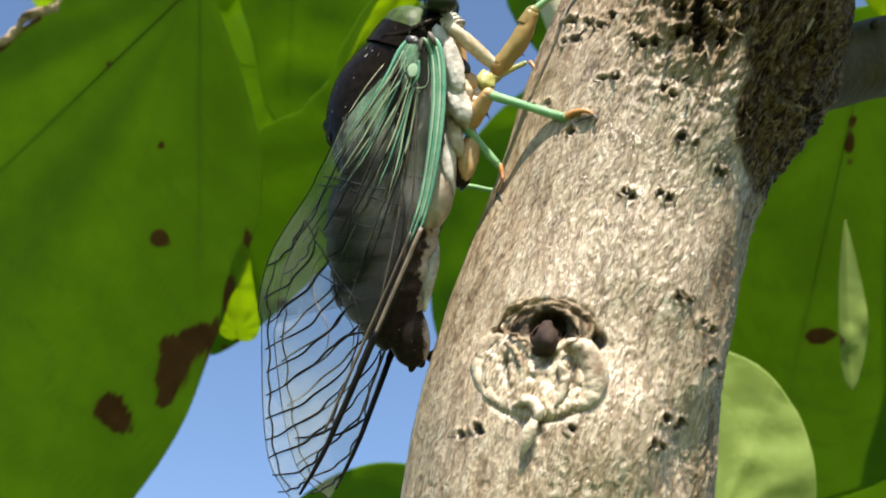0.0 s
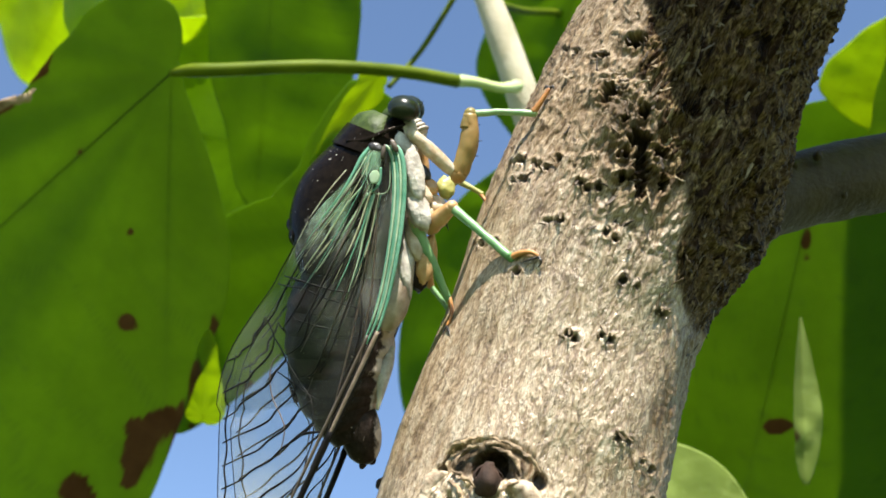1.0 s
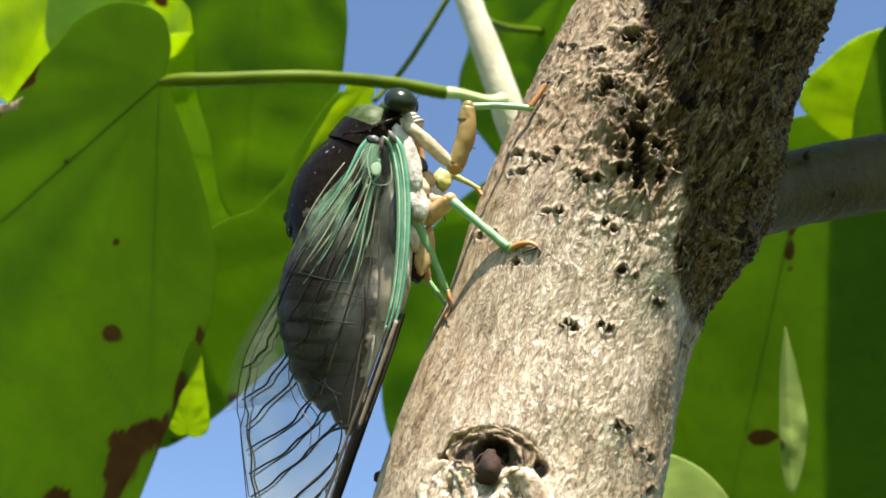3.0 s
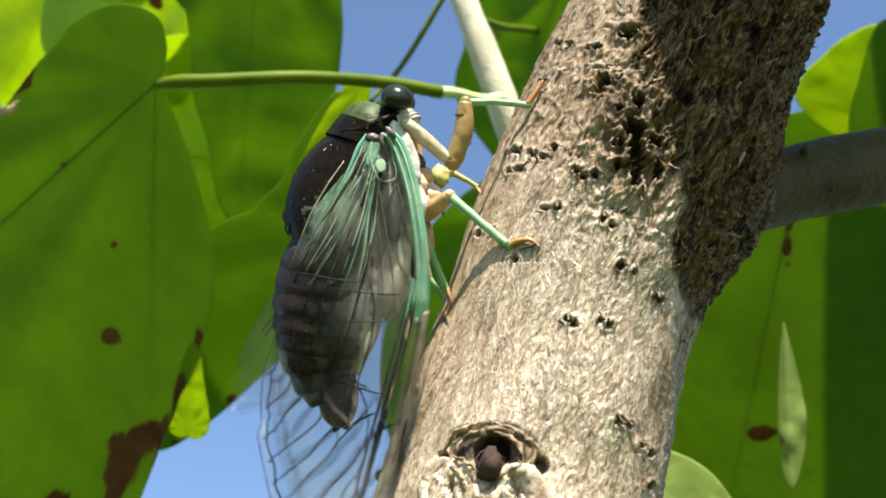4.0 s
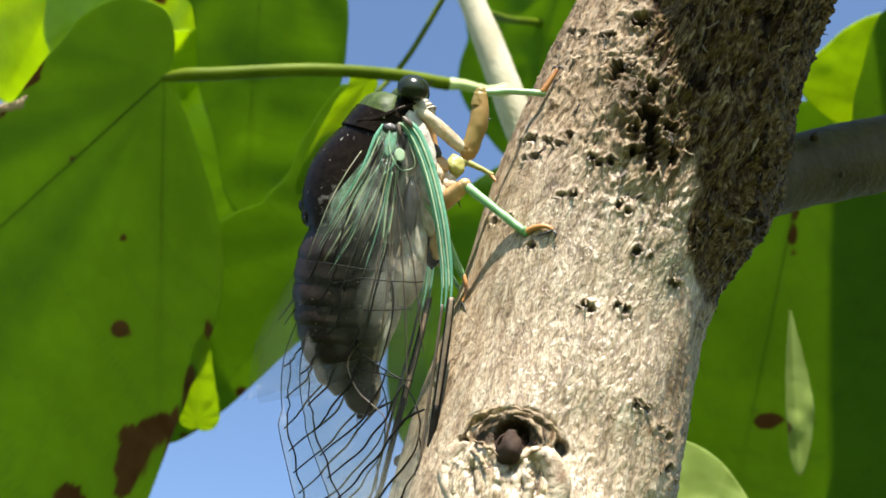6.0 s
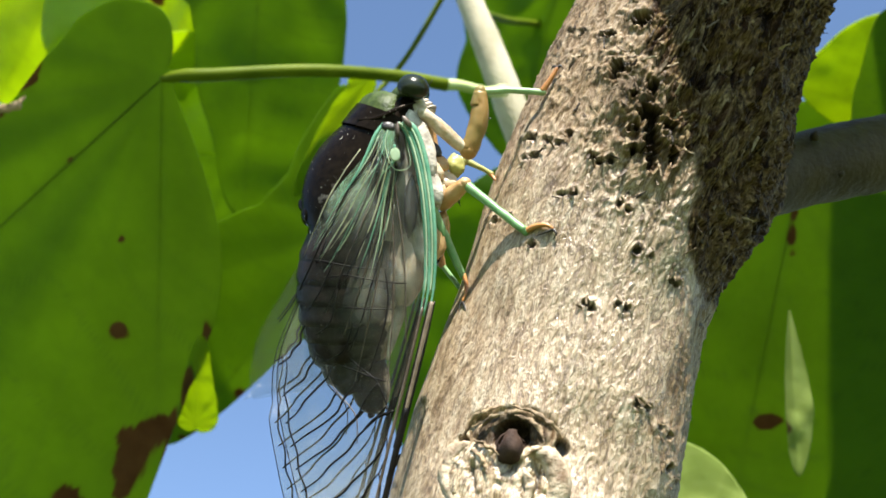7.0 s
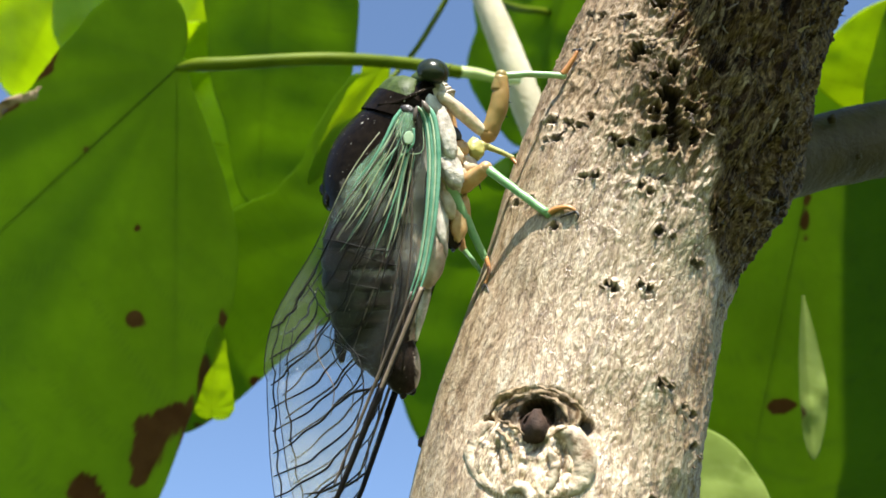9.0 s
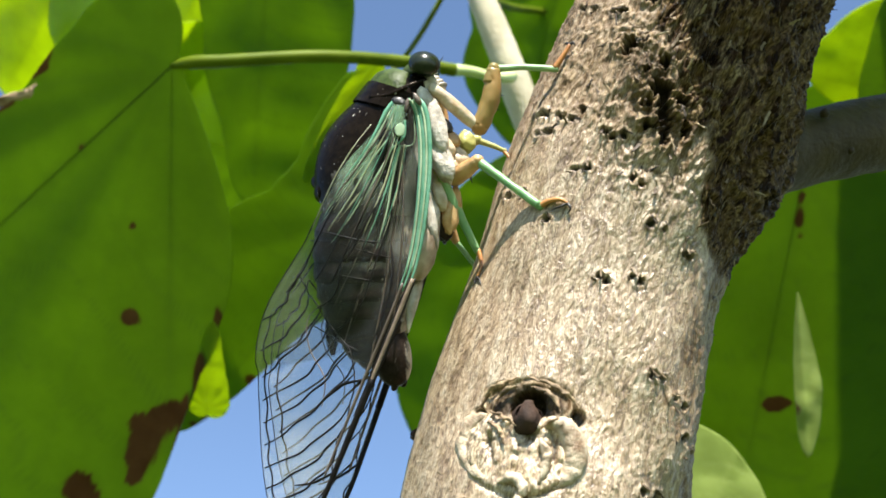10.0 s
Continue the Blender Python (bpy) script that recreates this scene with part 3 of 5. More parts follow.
def rod(name, points, radii, material, label="", n=60, seg=20, rough=0.0, seed=1):
    v, f = tube(points, radii, n, seg)
    if rough:
        v = v + rough * np.column_stack([grain(v * 0.35, seed + k) + 0.5 * grain(v * 1.3, seed + 5 + k) for k in range(3)])
    return part(name, (on_tree(v), f), material, tree, label)


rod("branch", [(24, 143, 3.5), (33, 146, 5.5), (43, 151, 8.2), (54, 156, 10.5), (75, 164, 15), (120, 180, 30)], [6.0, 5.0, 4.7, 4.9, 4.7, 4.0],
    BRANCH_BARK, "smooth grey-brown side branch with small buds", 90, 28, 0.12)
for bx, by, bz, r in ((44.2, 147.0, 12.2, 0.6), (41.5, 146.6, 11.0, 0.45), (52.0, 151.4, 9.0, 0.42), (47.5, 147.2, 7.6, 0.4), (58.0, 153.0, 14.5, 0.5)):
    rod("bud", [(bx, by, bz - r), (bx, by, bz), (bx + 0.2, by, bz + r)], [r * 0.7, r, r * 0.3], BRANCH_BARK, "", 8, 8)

# pale shoot behind the trunk, with the leaf stalk that springs from it
rod("shoot", [(-14, 268, 130), (1.5, 254, 62), (5.0, 250, 50), (9.6, 246, 37), (14.5, 243, 23), (21.5, 240, 2), (33, 238, -35), (46, 236, -80)],
    [2.2, 2.6, 2.7, 3.1, 3.3, 3.5, 3.8, 4.0], TWIG_BARK, "pale smooth young shoot", 80, 18, 0.12)
rod("twig", [(1.0, 262, 55), (-8, 262, 40), (-15, 258, 31)], [0.62, 0.6, 0.55], PETIOLE, "thin green leaf stalk", 24, 10)
rod("petiole", [(-50.0, 215.2, 28.8), (-46, 213, 29.0), (-40, 213, 29.2), (-24, 216, 30.3), (-10, 222, 30.2), (0.2, 226, 29.0)], [0.6, 1.2, 1.2, 1.15, 1.2, 1.25],
    PETIOLE, "long arching green leaf stalk", 60, 14)
rod("petiole_base", [(-0.6, 226, 29.1), (3, 229, 29.2), (8, 233, 28.6), (11.5, 239, 29.5)], [1.22, 1.02, 0.95, 1.3],
    NODE_PALE, "pale swollen foot of the leaf stalk", 20, 14)
rod("petiole", [(6, 252, 48), (14, 275, 50), (24, 305, 54.5), (39, 328, 55.7)], [0.85, 0.9, 0.95, 1.05], PETIOLE, "thin green leaf stalk", 20, 10)

# ---- leaves ----
HEART = np.array([(0, 1.0), (8, 0.93), (20, 0.83), (35, 0.74), (55, 0.66), (80, 0.60), (105, 0.55), (130, 0.50), (150, 0.43), (165, 0.30), (174, 0.15), (180, 0.04)], float)
LONG = np.array([(0, 1.0), (15, 0.62), (27, 0.405), (37, 0.268), (48, 0.158), (62, 0.125), (76, 0.105), (105, 0.09), (130, 0.078), (155, 0.06), (172, 0.03), (180, 0.012)], float)
BLUNT = np.array([(0, 1.0), (16, 0.88), (30, 0.68), (53, 0.42), (70, 0.28), (100, 0.14), (140, 0.05), (180, 0.02)], float)
SLIM = np.array([(0, 1.0), (15, 0.62), (27.5, 0.395), (32, 0.32), (38, 0.262), (46, 0.19), (50, 0.15), (52, 0.105), (55.5, 0.06), (62, 0.03), (70, 0.018), (90, 0.012), (180, 0.012)], float)
ROUND = np.array([(0, 1.0), (12, 0.985), (30, 0.94), (50, 0.86), (75, 0.75), (100, 0.66), (130, 0.57), (150, 0.49), (165, 0.34), (174, 0.18), (180, 0.05)], float)


def leaf(base, turn, length, left=1.0, right=1.0, material=None, shape=HEART, pitch=0.0, bank=0.0, cup=0.06, wave=0.02, dead=(), eaten=(), seed=0,
         veins=True, label="", swell=0.010):
    """A heart-shaped blade. base: site mm; turn: degrees of its midrib from straight down, towards -x; pitch: tip away from the viewer;
    bank: about the midrib; left and right: the two halves' widths; shape: (degrees, reach) rows, or a pair of them for the two halves. dead: (along, across, radius) in mm; eaten: (degrees, width, depth) at the margin."""
    spokes, rings = (361, 170) if shape is LONG else (601, 56) if isinstance(shape, tuple) else (181, 60)
    rng = np.random.default_rng(seed)
    ang = np.linspace(-180, 180, spokes)
    one, other = (LONG, SLIM) if shape is LONG else shape if isinstance(shape, tuple) else (shape, shape)
    one, other = np.array(one, float), np.array(other, float)
    reach = np.where(ang < 0, np.interp(-ang, one[:, 0], one[:, 1]), np.interp(ang, other[:, 0], other[:, 1])) * length
    reach *= 1 + 0.012 * grain(np.column_stack([ang * 0.12, np.zeros(spokes), np.full(spokes, seed)]), seed)
    blur = np.exp(-np.linspace(-2, 2, 15) ** 2)
    reach = np.convolve(np.pad(reach, 7, mode="edge"), blur / blur.sum(), "valid")
    edge = np.zeros(spokes)
    for a, w, depth in eaten:
        bite = np.exp(-((ang - a) / w) ** 2)
        bite = bite * (0.75 + 0.35 * grain(np.column_stack([ang * 0.35, np.full(spokes, 7.0), np.full(spokes, seed)]), seed + 3))
        reach *= 1 - depth * np.clip(bite, 0, 1)
        edge = np.maximum(edge, np.clip(bite * 1.3, 0, 1))
    k = np.linspace(0, 1, rings) ** 0.9
    rr = reach[None, :] * k[:, None]
    a = rr * np.cos(np.radians(ang))
    b = rr * np.sin(np.radians(ang))
    b = np.where(b < 0, b * left, b * right)
    flat = np.column_stack([a.ravel(), b.ravel(), np.zeros(a.size)])
    rel = rr.ravel() / length
    away = np.abs(b.ravel()) / length
    n = cup * length * away * 1.6
    n = n + wave * length * (grain(flat * (3.5 / length), seed + 9) + 0.4 * grain(flat * (9.0 / length), seed + 10)) * smooth01(0.05, 0.5, rel)
    # the blade swells a little between its main veins
    spread = np.tile(np.abs(ang), rings)
    main = np.array([0, 32, 66, 104, 142])
    gap = np.min(np.abs(spread[:, None] - main[None]), axis=1)
    n = n + swell * length * smooth01(0, 14, gap) * smooth01(0.02, 0.3, rel)
    c, s = math.cos(radians(bank)), math.sin(radians(bank))
    bb, nn = flat[:, 1] * c - n * s, flat[:, 1] * s + n * c
    cp, sp = math.cos(radians(pitch)), math.sin(radians(pitch))
    aa, nn = flat[:, 0] * cp - nn * sp, flat[:, 0] * sp + nn * cp
    ct, st = math.cos(radians(turn)), math.sin(radians(turn))
    pts = np.column_stack([-aa * st + bb * ct, nn, -aa * ct - bb * st]) + np.array(base, float)
    faces = [(i * spokes + j, i * spokes + j + 1, (i + 1) * spokes + j + 1, (i + 1) * spokes + j) for i in range(rings - 1) for j in range(spokes - 1)]
    ob = part("leaf", (on_tree(pts), faces), material or LEAF, tree, label)
    spot = np.zeros(len(flat))
    for da, db, dr in dead:
        d = np.sqrt((flat[:, 0] - da) ** 2 + (flat[:, 1] - db) ** 2) / dr
        spot = np.maximum(spot, 1.1 - 0.6 * d + 0.16 * grain(flat * 0.7, seed + 20))
    rim = np.tile(edge, rings) * smooth01(0.88, 0.99, np.repeat(k, spokes) + 0.03 * grain(flat * 0.4, seed + 30))
    attribute(ob, "dead", np.clip(np.maximum(spot, rim), 0, 1))
    side = np.abs(((rel * 11 - spread * 0.045 + 0.25 * grain(flat * 0.08, seed + 40)) % 1.0) - 0.5)
    rib = np.min([np.abs(np.tile(ang, rings) - q) * np.pi / 180 * rel * length for q in ((-78, -50, -34, -19, -5, 9, 27, 45) if shape is LONG else (-100, -66, -32, 0, 32, 66, 100))], axis=0)
    rib = 0.20 * np.exp(-(rib / (0.5 + 0.5 * (1 - rel))) ** 2)
    attribute(ob, "vein", np.clip(rib + 0.6 * (1 - smooth01(0.0, 0.055, side)) * smooth01(0.1, 0.25, rel), 0, 1) * 0.7)
    thick = ob.modifiers.new("thickness", "SOLIDIFY")
    thick.thickness, thick.offset = 0.00022, 0.0
    if veins:
        spread_set = (-19, 27) if shape is LONG else (0,)
        grid = pts.reshape(rings, spokes, 3)
        for m in spread_set:
            j = int(round((m + 180) / 360 * (spokes - 1)))
            line = grid[:int(rings * (0.97 if m <= 0 else 0.9)):3, j] + np.array([0, -0.02, 0])
            w = (0.13 if m < 0 else 0.10 if m == 0 else 0.06) * min(length, 110) / 90
            vv, ff = tube(line, [w, w * 0.75, w * 0.5, w * 0.2], len(line) * 2, 7, 0.8)
            part("vein", (on_tree(vv), ff), LEAF_VEIN, ob)
    return ob

A_DEAD = ((46, 14.6, 1.9), (58.5, 30.5, 2.6), (62, 29, 3.2), (66, 28.6, 3.4), (70, 29, 3.0), (74, 30, 2.2), (64, 26, 2.2), (30.5, 29, 0.9), (34, 30, 0.9), (39, 31.5, 1.3), (36, 31, 0.9), (82.7, 22, 3.6), (84, 25, 2.4), (30, 7, 0.8), (22, -8, 0.6))
leaf((-50.2, 216, 28.9), 32, 190, 1.0, 1.0, pitch=14, bank=0, cup=0.012, wave=0.005, swell=0.005, seed=1, shape=LONG, dead=A_DEAD,
     eaten=((38, 2, 0.03), (33, 1.5, 0.04), (29, 2.0, 0.06), (-44, 7, 0.01), (-60, 8, 0.01)), label="large green heart-shaped leaf with brown dead spots")
leaf((-36.0, 243, 66.1), 6.1, 64.2, shape=(((0, 1.0), (4.5, 0.93), (8.8, 0.74), (15.7, 0.62), (20, 0.55), (24.8, 0.46), (34, 0.38), (54, 0.37), (110, 0.3), (180, 0.05)),
                                           ((0, 1.0), (1.2, 0.98), (5, 0.93), (12.3, 0.82), (20.8, 0.69), (28, 0.585), (37, 0.47), (49, 0.356), (73, 0.23), (120, 0.15), (180, 0.03))),
     seed=2, pitch=12, wave=0.012, cup=0.02, label="rounded green leaf in half shade")
leaf((-16.8, 233, 2.6), 41.7, 66.0, shape=(((0, 1.0), (5, 0.96), (14.5, 0.85), (25.8, 0.71), (39, 0.56), (49, 0.44), (61, 0.30), (85, 0.256), (110, 0.307), (127, 0.38), (134, 0.42), (160, 0.35), (180, 0.2)),
                                           ((0, 1.0), (0.6, 0.93), (2.6, 0.81), (5.2, 0.675), (6.1, 0.58), (11.3, 0.41), (23.5, 0.31), (35.4, 0.226), (80, 0.12), (120, 0.15), (180, 0.2))),
     seed=3, pitch=18, swell=0.003, wave=0.004, cup=0.02, dead=((56, 0.4, 1.5), (53.5, 1.7, 1.0), (43.6, 3.4, 1.1), (60, 0.1, 0.7)), label="green leaf with a torn brown margin")
# added leaf, stands in for a patch of sun on the torn leaf
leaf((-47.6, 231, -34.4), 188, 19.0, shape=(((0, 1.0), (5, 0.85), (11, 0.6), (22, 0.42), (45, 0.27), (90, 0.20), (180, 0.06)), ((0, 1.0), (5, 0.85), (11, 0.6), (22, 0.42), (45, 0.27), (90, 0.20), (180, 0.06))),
     seed=18, pitch=-19, material=LEAF_SUNLIT, veins=False, label="yellow-green leaf with sunlight put into its colour")
# added leaf, stands in for sun patches beside the half-shaded leaf
leaf((-67.5, 322, 31.5), 178, 31, 0.9, 0.7, shape=ROUND, seed=16, pitch=-48, material=LEAF_SUNLIT, veins=False, label="yellow-green leaf with sunlight put into its colour")
leaf((-73, 350, -6), 176, 55, 0.9, 0.9, shape=ROUND, seed=20, pitch=-19, veins=False, label="green leaf in shade")
# added narrow leaf, stands in for the sunlit edge of the torn leaf
leaf((-14.3, 224, 29.6), 33.4, 28.0, shape=(((0, 1.0), (5.2, 0.9), (9, 0.64), (18, 0.374), (36, 0.156), (180, 0.03)), ((0, 1.0), (2, 0.8), (5, 0.5), (14, 0.25), (60, 0.08), (180, 0.03))), seed=17, pitch=20, wave=0.01, material=LEAF_SUNLIT, label="yellow-green leaf with sunlight put into its colour")
leaf((29.5, 280, 12.5), 22, 81, 1.0, 1.0, shape=BLUNT, seed=4, pitch=9, label="green leaf behind the trunk")
leaf((29.9, 300, 66.1), 18.1, 48.0, shape=(((0, 1.0), (5.2, 0.96), (13.4, 0.9), (24.7, 0.82), (29.6, 0.76), (38, 0.61), (60, 0.53), (87, 0.33), (180, 0.1)), ((0, 1.0), (6, 0.965), (16.6, 0.87), (48, 0.53), (100, 0.4), (180, 0.1))), seed=5, pitch=10, label="green leaf above the shoot")
leaf((103.7, 248, 22.8), 103.8, 28.9, shape=(((0, 1.15), (10.3, 1.14), (19, 1.1), (27.3, 1.065), (36.5, 1.01), (44.5, 0.946), (60, 0.78), (100, 0.6), (180, 0.3)), ((0, 1.15), (20, 0.6), (60, 0.25), (180, 0.2))), seed=6, pitch=0, bank=15, wave=0.01, cup=0.02, material=LEAF_SUNLIT, label="yellow-green leaf with sunlight put into its colour")
# added darker leaf, stands in for the shadow across the bright one
leaf((91.0, 242, 8.8), 168.7, 37.3, shape=(((0, 1.0), (9.6, 0.95), (19.5, 0.84), (34, 0.6), (83, 0.29), (180, 0.15)), ((0, 1.0), (2.3, 0.97), (6.2, 0.873), (12.6, 0.707), (26.7, 0.508), (45.5, 0.394), (90, 0.3), (180, 0.15))), seed=19, pitch=-14, swell=0.003, wave=0.01, cup=0.02, label="rounded green leaf in half shade")
leaf((64.4, 224, 8.6), 8, 84, 1.0, 1.3, shape=BLUNT, seed=7, pitch=13, swell=0.003, wave=0.006, dead=((4, 0.5, 0.8), (6.5, 0.3, 1.0), (9, 0.9, 1.2), (11, 1.4, 0.9), (44.5, 4.6, 1.7), (45, 2.0, 1.5)), label="large green leaf with brown spots")
leaf((112, 252, 24), 4, 125, 1.8, 1.2, shape=BLUNT, seed=8, pitch=15, swell=0.003, wave=0.02, label="large green leaf in shade")
leaf((60.8, 216, -12.7), -1.3, 30.5, shape=(((0, 1.0), (3, 0.88), (5.5, 0.5), (7, 0.2), (10, 0.05), (25, 0.01), (180, 0.003)), ((0, 1.0), (3.1, 0.894), (7.6, 0.75), (12.8, 0.56), (15.4, 0.36), (16, 0.15), (17.5, 0.05), (30, 0.01), (180, 0.003))),
     seed=13, pitch=-6, cup=0.25, dead=((20.5, -2.0, 1.2),), material=LEAF_PALE_SUNLIT, veins=False, label="curled leaf margin with sunlight put into its pale colour")
leaf((38, 205, -62), 178, 29, 0.8, 0.55, shape=ROUND, seed=9, pitch=16, material=LEAF_PALE_SUNLIT, label="yellow-green leaf with sunlight put into its colour")
leaf((-58, 300, 70), 74, 66, 1.2, 1.2, seed=10, pitch=32, material=LEAF_SUNLIT, dead=((20, 3, 2), (30, -6, 2.5)), label="yellow-green leaf with sunlight put into its colour")
leaf((-98, 330, 84), 40, 66, 1.0, 1.0, seed=11, pitch=32, material=LEAF_SUNLIT, dead=((25, 3, 3),), label="yellow-green leaf with sunlight put into its colour")
leaf((-10, 250, -92), 60, 45, 1.0, 1.0, shape=ROUND, seed=12, pitch=10, label="green leaf with a brown margin", eaten=((150, 20, 0.05),))
# a leaf overhead that shades the upper trunk and the side branch
leaf((57, 131, 64), 0, 45, 1.1, 1.5, shape=ROUND, seed=14, pitch=88, label="unseen green leaf overhead, casts shade")
# second leaf, unseen, added to darken the leaves at the right
leaf((118, 196, 108), 0, 45, 1.3, 1.5, shape=ROUND, seed=15, pitch=88, label="unseen green leaf overhead, casts shade")
v, f = tube([(-86.6, 215.5, 17.7), (-82.5, 215.3, 20.2), (-79.0, 215.2, 22.6), (-76.0, 215.2, 24.2), (-73.6, 215.5, 26.6)], [0.6, 0.9, 0.6, 0.7, 0.15], 40, 12, 0.5)
v = v + np.column_stack([0.9 * grain(v * 0.35, 80 + k) + 0.4 * grain(v * 1.1, 84 + k) for k in range(3)])
part("curled_margin", (on_tree(v), f), DRY, tree, "dry tan curled leaf margin")
# a dark dead bud on the trunk's edge
v, f = tube([(-3.2, 128.5, -24.0), (-4.6, 127.6, -23.7), (-5.4, 127.3, -23.4), (-5.3, 127.2, -22.6)], [0.5, 0.5, 0.62, 0.12], 16, 10)
v = v + 0.15 * np.column_stack([grain(v * 1.5, 380 + k) for k in range(3)])
part("dead_bud", (on_tree(v), f), STUB, tree, "small dark dead bud")
scatter_flakes(300)
# ---- the cicada ----
# its own space: x towards its belly, y to its far flank, z towards its head; U is the modelling unit
U = 0.0006184
CICADA_POSE = Matrix.Translation((-0.00484, 0.09352, 1.59482)) @ pose(0, 0, 0, 39.616, 0.290, 0.171)
cicada = new("cicada")
cicada.matrix_basis = CICADA_POSE
tagged(cicada, "black and green cicada with clear green-veined wings clinging to a trunk", "cicada")


def make_wing_skin():
    """Clear skin with a wet gloss; milky where 'milky' says, opaque cream where 'haze' says, green towards the hinge."""
    m = Nodes("wing_membrane")
    crinkle = m.noise(700, 4, 0.6)
    cloudy = m.ramp(m.noise(140, 3, 0.5), (0.35, (0.0, 0.0, 0.0)), (0.75, (0.012, 0.012, 0.012)))
    cloudy = m.mix(m.attr("milky"), cloudy, m.ramp(m.noise(90, 3, 0.5), (0.3, (0.03, 0.03, 0.03)), (0.75, (0.15, 0.15, 0.15))))
    cloudy = m.mix(m.attr("haze"), cloudy, m.ramp(m.noise(260, 4, 0.6), (0.3, (0.25, 0.25, 0.25)), (0.7, (0.95, 0.95, 0.95))))
    cloudy = m.mix(m.attr("green"), cloudy, m.ramp(m.noise(620, 3, 0.6, (1, 1, 0.22)), (0.42, (0.0, 0.0, 0.0)), (0.62, (0.46, 0.46, 0.46))))
    clear = m.node("ShaderNodeBsdfTransparent", (("Color", (0.935, 0.94, 0.93, 1)),))
    tone = m.mix(m.attr("green"), (0.80, 0.77, 0.69), (0.34, 0.52, 0.34))
    haze = m.node("ShaderNodeBsdfTranslucent", (("Color", tone),))
    m.set(Base_Color=tone, Roughness=0.25, Normal=m.bump(crinkle, 0.5, 0.0003))
    m.shader.inputs["Specular IOR Level"].default_value = 0.35
    body = m.node("ShaderNodeMixShader", ((0, 0.35), (1, m.shader.outputs[0]), (2, haze.outputs[0])))
    mixed = m.node("ShaderNodeMixShader", ((0, cloudy), (1, clear.outputs[0]), (2, body.outputs[0])))
    wet = m.node("ShaderNodeBsdfGlossy", (("Color", (1, 1, 1, 1)), ("Roughness", 0.16), ("Normal", m.bump(m.noise(1000, 3, 0.65), 0.8, 0.0004))))
    shine = m.node("ShaderNodeMixShader", ((0, 0.005), (1, mixed.outputs[0]), (2, wet.outputs[0])))
    m.tree.links.new(shine.outputs[0], m.out.inputs["Surface"])
    return m.mat


def make_shell(name, dark, pale, scale=420, rough=0.40, low=0.45, high=0.62, coat=0.0, spec=0.3):
    """Cuticle whose tone goes from dark to pale by the attribute 'wax', with grain."""
    m = Nodes(name)
    g = m.noise(scale, 5, 0.65)
    w = m.node("ShaderNodeMath", ((0, m.attr("wax")), (1, g)))
    w.operation = "ADD"
    f = m.ramp(w.outputs[0], (low + 0.25, (0, 0, 0)), (high + 0.45, (1, 1, 1)))
    tone = m.ramp(m.noise(scale * 2.5, 4, 0.6), (0.3, tuple(c * 0.55 for c in dark)), (0.7, tuple(c * 1.5 for c in dark)))
    tone2 = m.ramp(m.noise(scale * 1.5, 4, 0.6), (0.3, tuple(c * 0.65 for c in pale)), (0.7, pale))
    specks = m.ramp(m.noise(2600, 1, 0.5), (0.745, (0, 0, 0)), (0.79, (0.8, 0.8, 0.8)))
    m.set(Base_Color=m.mix(specks, m.mix(f, tone, tone2), pale), Roughness=m.ramp(f, (0, (rough, rough, rough)), (1, (0.75, 0.75, 0.75))),
          Normal=m.bump(m.noise(scale * 4, 3, 0.6), 0.35, 0.00015), Coat_Weight=coat, Coat_Roughness=0.2)
    m.shader.inputs["Specular IOR Level"].default_value = spec
    m.shader.inputs["Specular Tint"].default_value = (1.0, 0.80, 0.60, 1)
    return m.mat


SHELL = make_shell("black_cuticle", (0.0085, 0.0060, 0.0040), (0.62, 0.57, 0.50), 500, 0.26, spec=0.05)
ABDOMEN = make_shell("brown_black_cuticle", (0.017, 0.012, 0.010), (0.52, 0.43, 0.35), 750, 0.34, low=0.56, high=0.72, spec=0.12)
PRONOTUM = make_plain("olive_green_cuticle", (0.022, 0.036, 0.006), (0.075, 0.105, 0.022), 700, 0.42, 0.2, 0.5)
EYE = make_plain("dark_eye", (0.008, 0.011, 0.005), (0.02, 0.026, 0.012), 900, 0.22, 0.28, 0.05)
WAX = make_plain("white_wax", (0.10, 0.07, 0.045), (0.80, 0.74, 0.64), 380, 0.8, 0.2, 0.8)
TAN = make_plain("tan_leg", (0.40, 0.27, 0.13), (0.76, 0.66, 0.50), 800, 0.38, 0.5, 0.3, see=0.2)
ORANGE = make_plain("orange_tan_leg", (0.50, 0.25, 0.08), (0.66, 0.45, 0.22), 800, 0.38, 0.5, 0.3, see=0.2)
THIGH = make_plain("olive_orange_leg", (0.20, 0.20, 0.055), (0.50, 0.25, 0.09), 230, 0.38, 0.4, 0.3, see=0.2)
OLIVE_LEG = make_plain("yellow_green_leg", (0.40, 0.40, 0.10), (0.55, 0.52, 0.20), 500, 0.4, 0.5, 0.2, see=0.2)
GREEN_LEG = make_plain("green_leg", (0.14, 0.34, 0.14), (0.34, 0.53, 0.25), 300, 0.35, 0.5, 0.2, see=0.2)
SHIN = make_plain("pale_green_shin", (0.20, 0.40, 0.19), (0.44, 0.55, 0.28), 120, 0.35, 0.5, 0.2, see=0.2)
BELLY = make_plain("mottled_belly", (0.10, 0.055, 0.03), (0.66, 0.54, 0.40), 260, 0.45, 0.4, 0.4)
CLAW = make_plain("rust_claw", (0.27, 0.095, 0.022), (0.52, 0.24, 0.07), 700, 0.35, 0.5, 0.2)
SPINE = make_plain("black_spine", (0.012, 0.010, 0.009), (0.03, 0.025, 0.02), 700, 0.4)
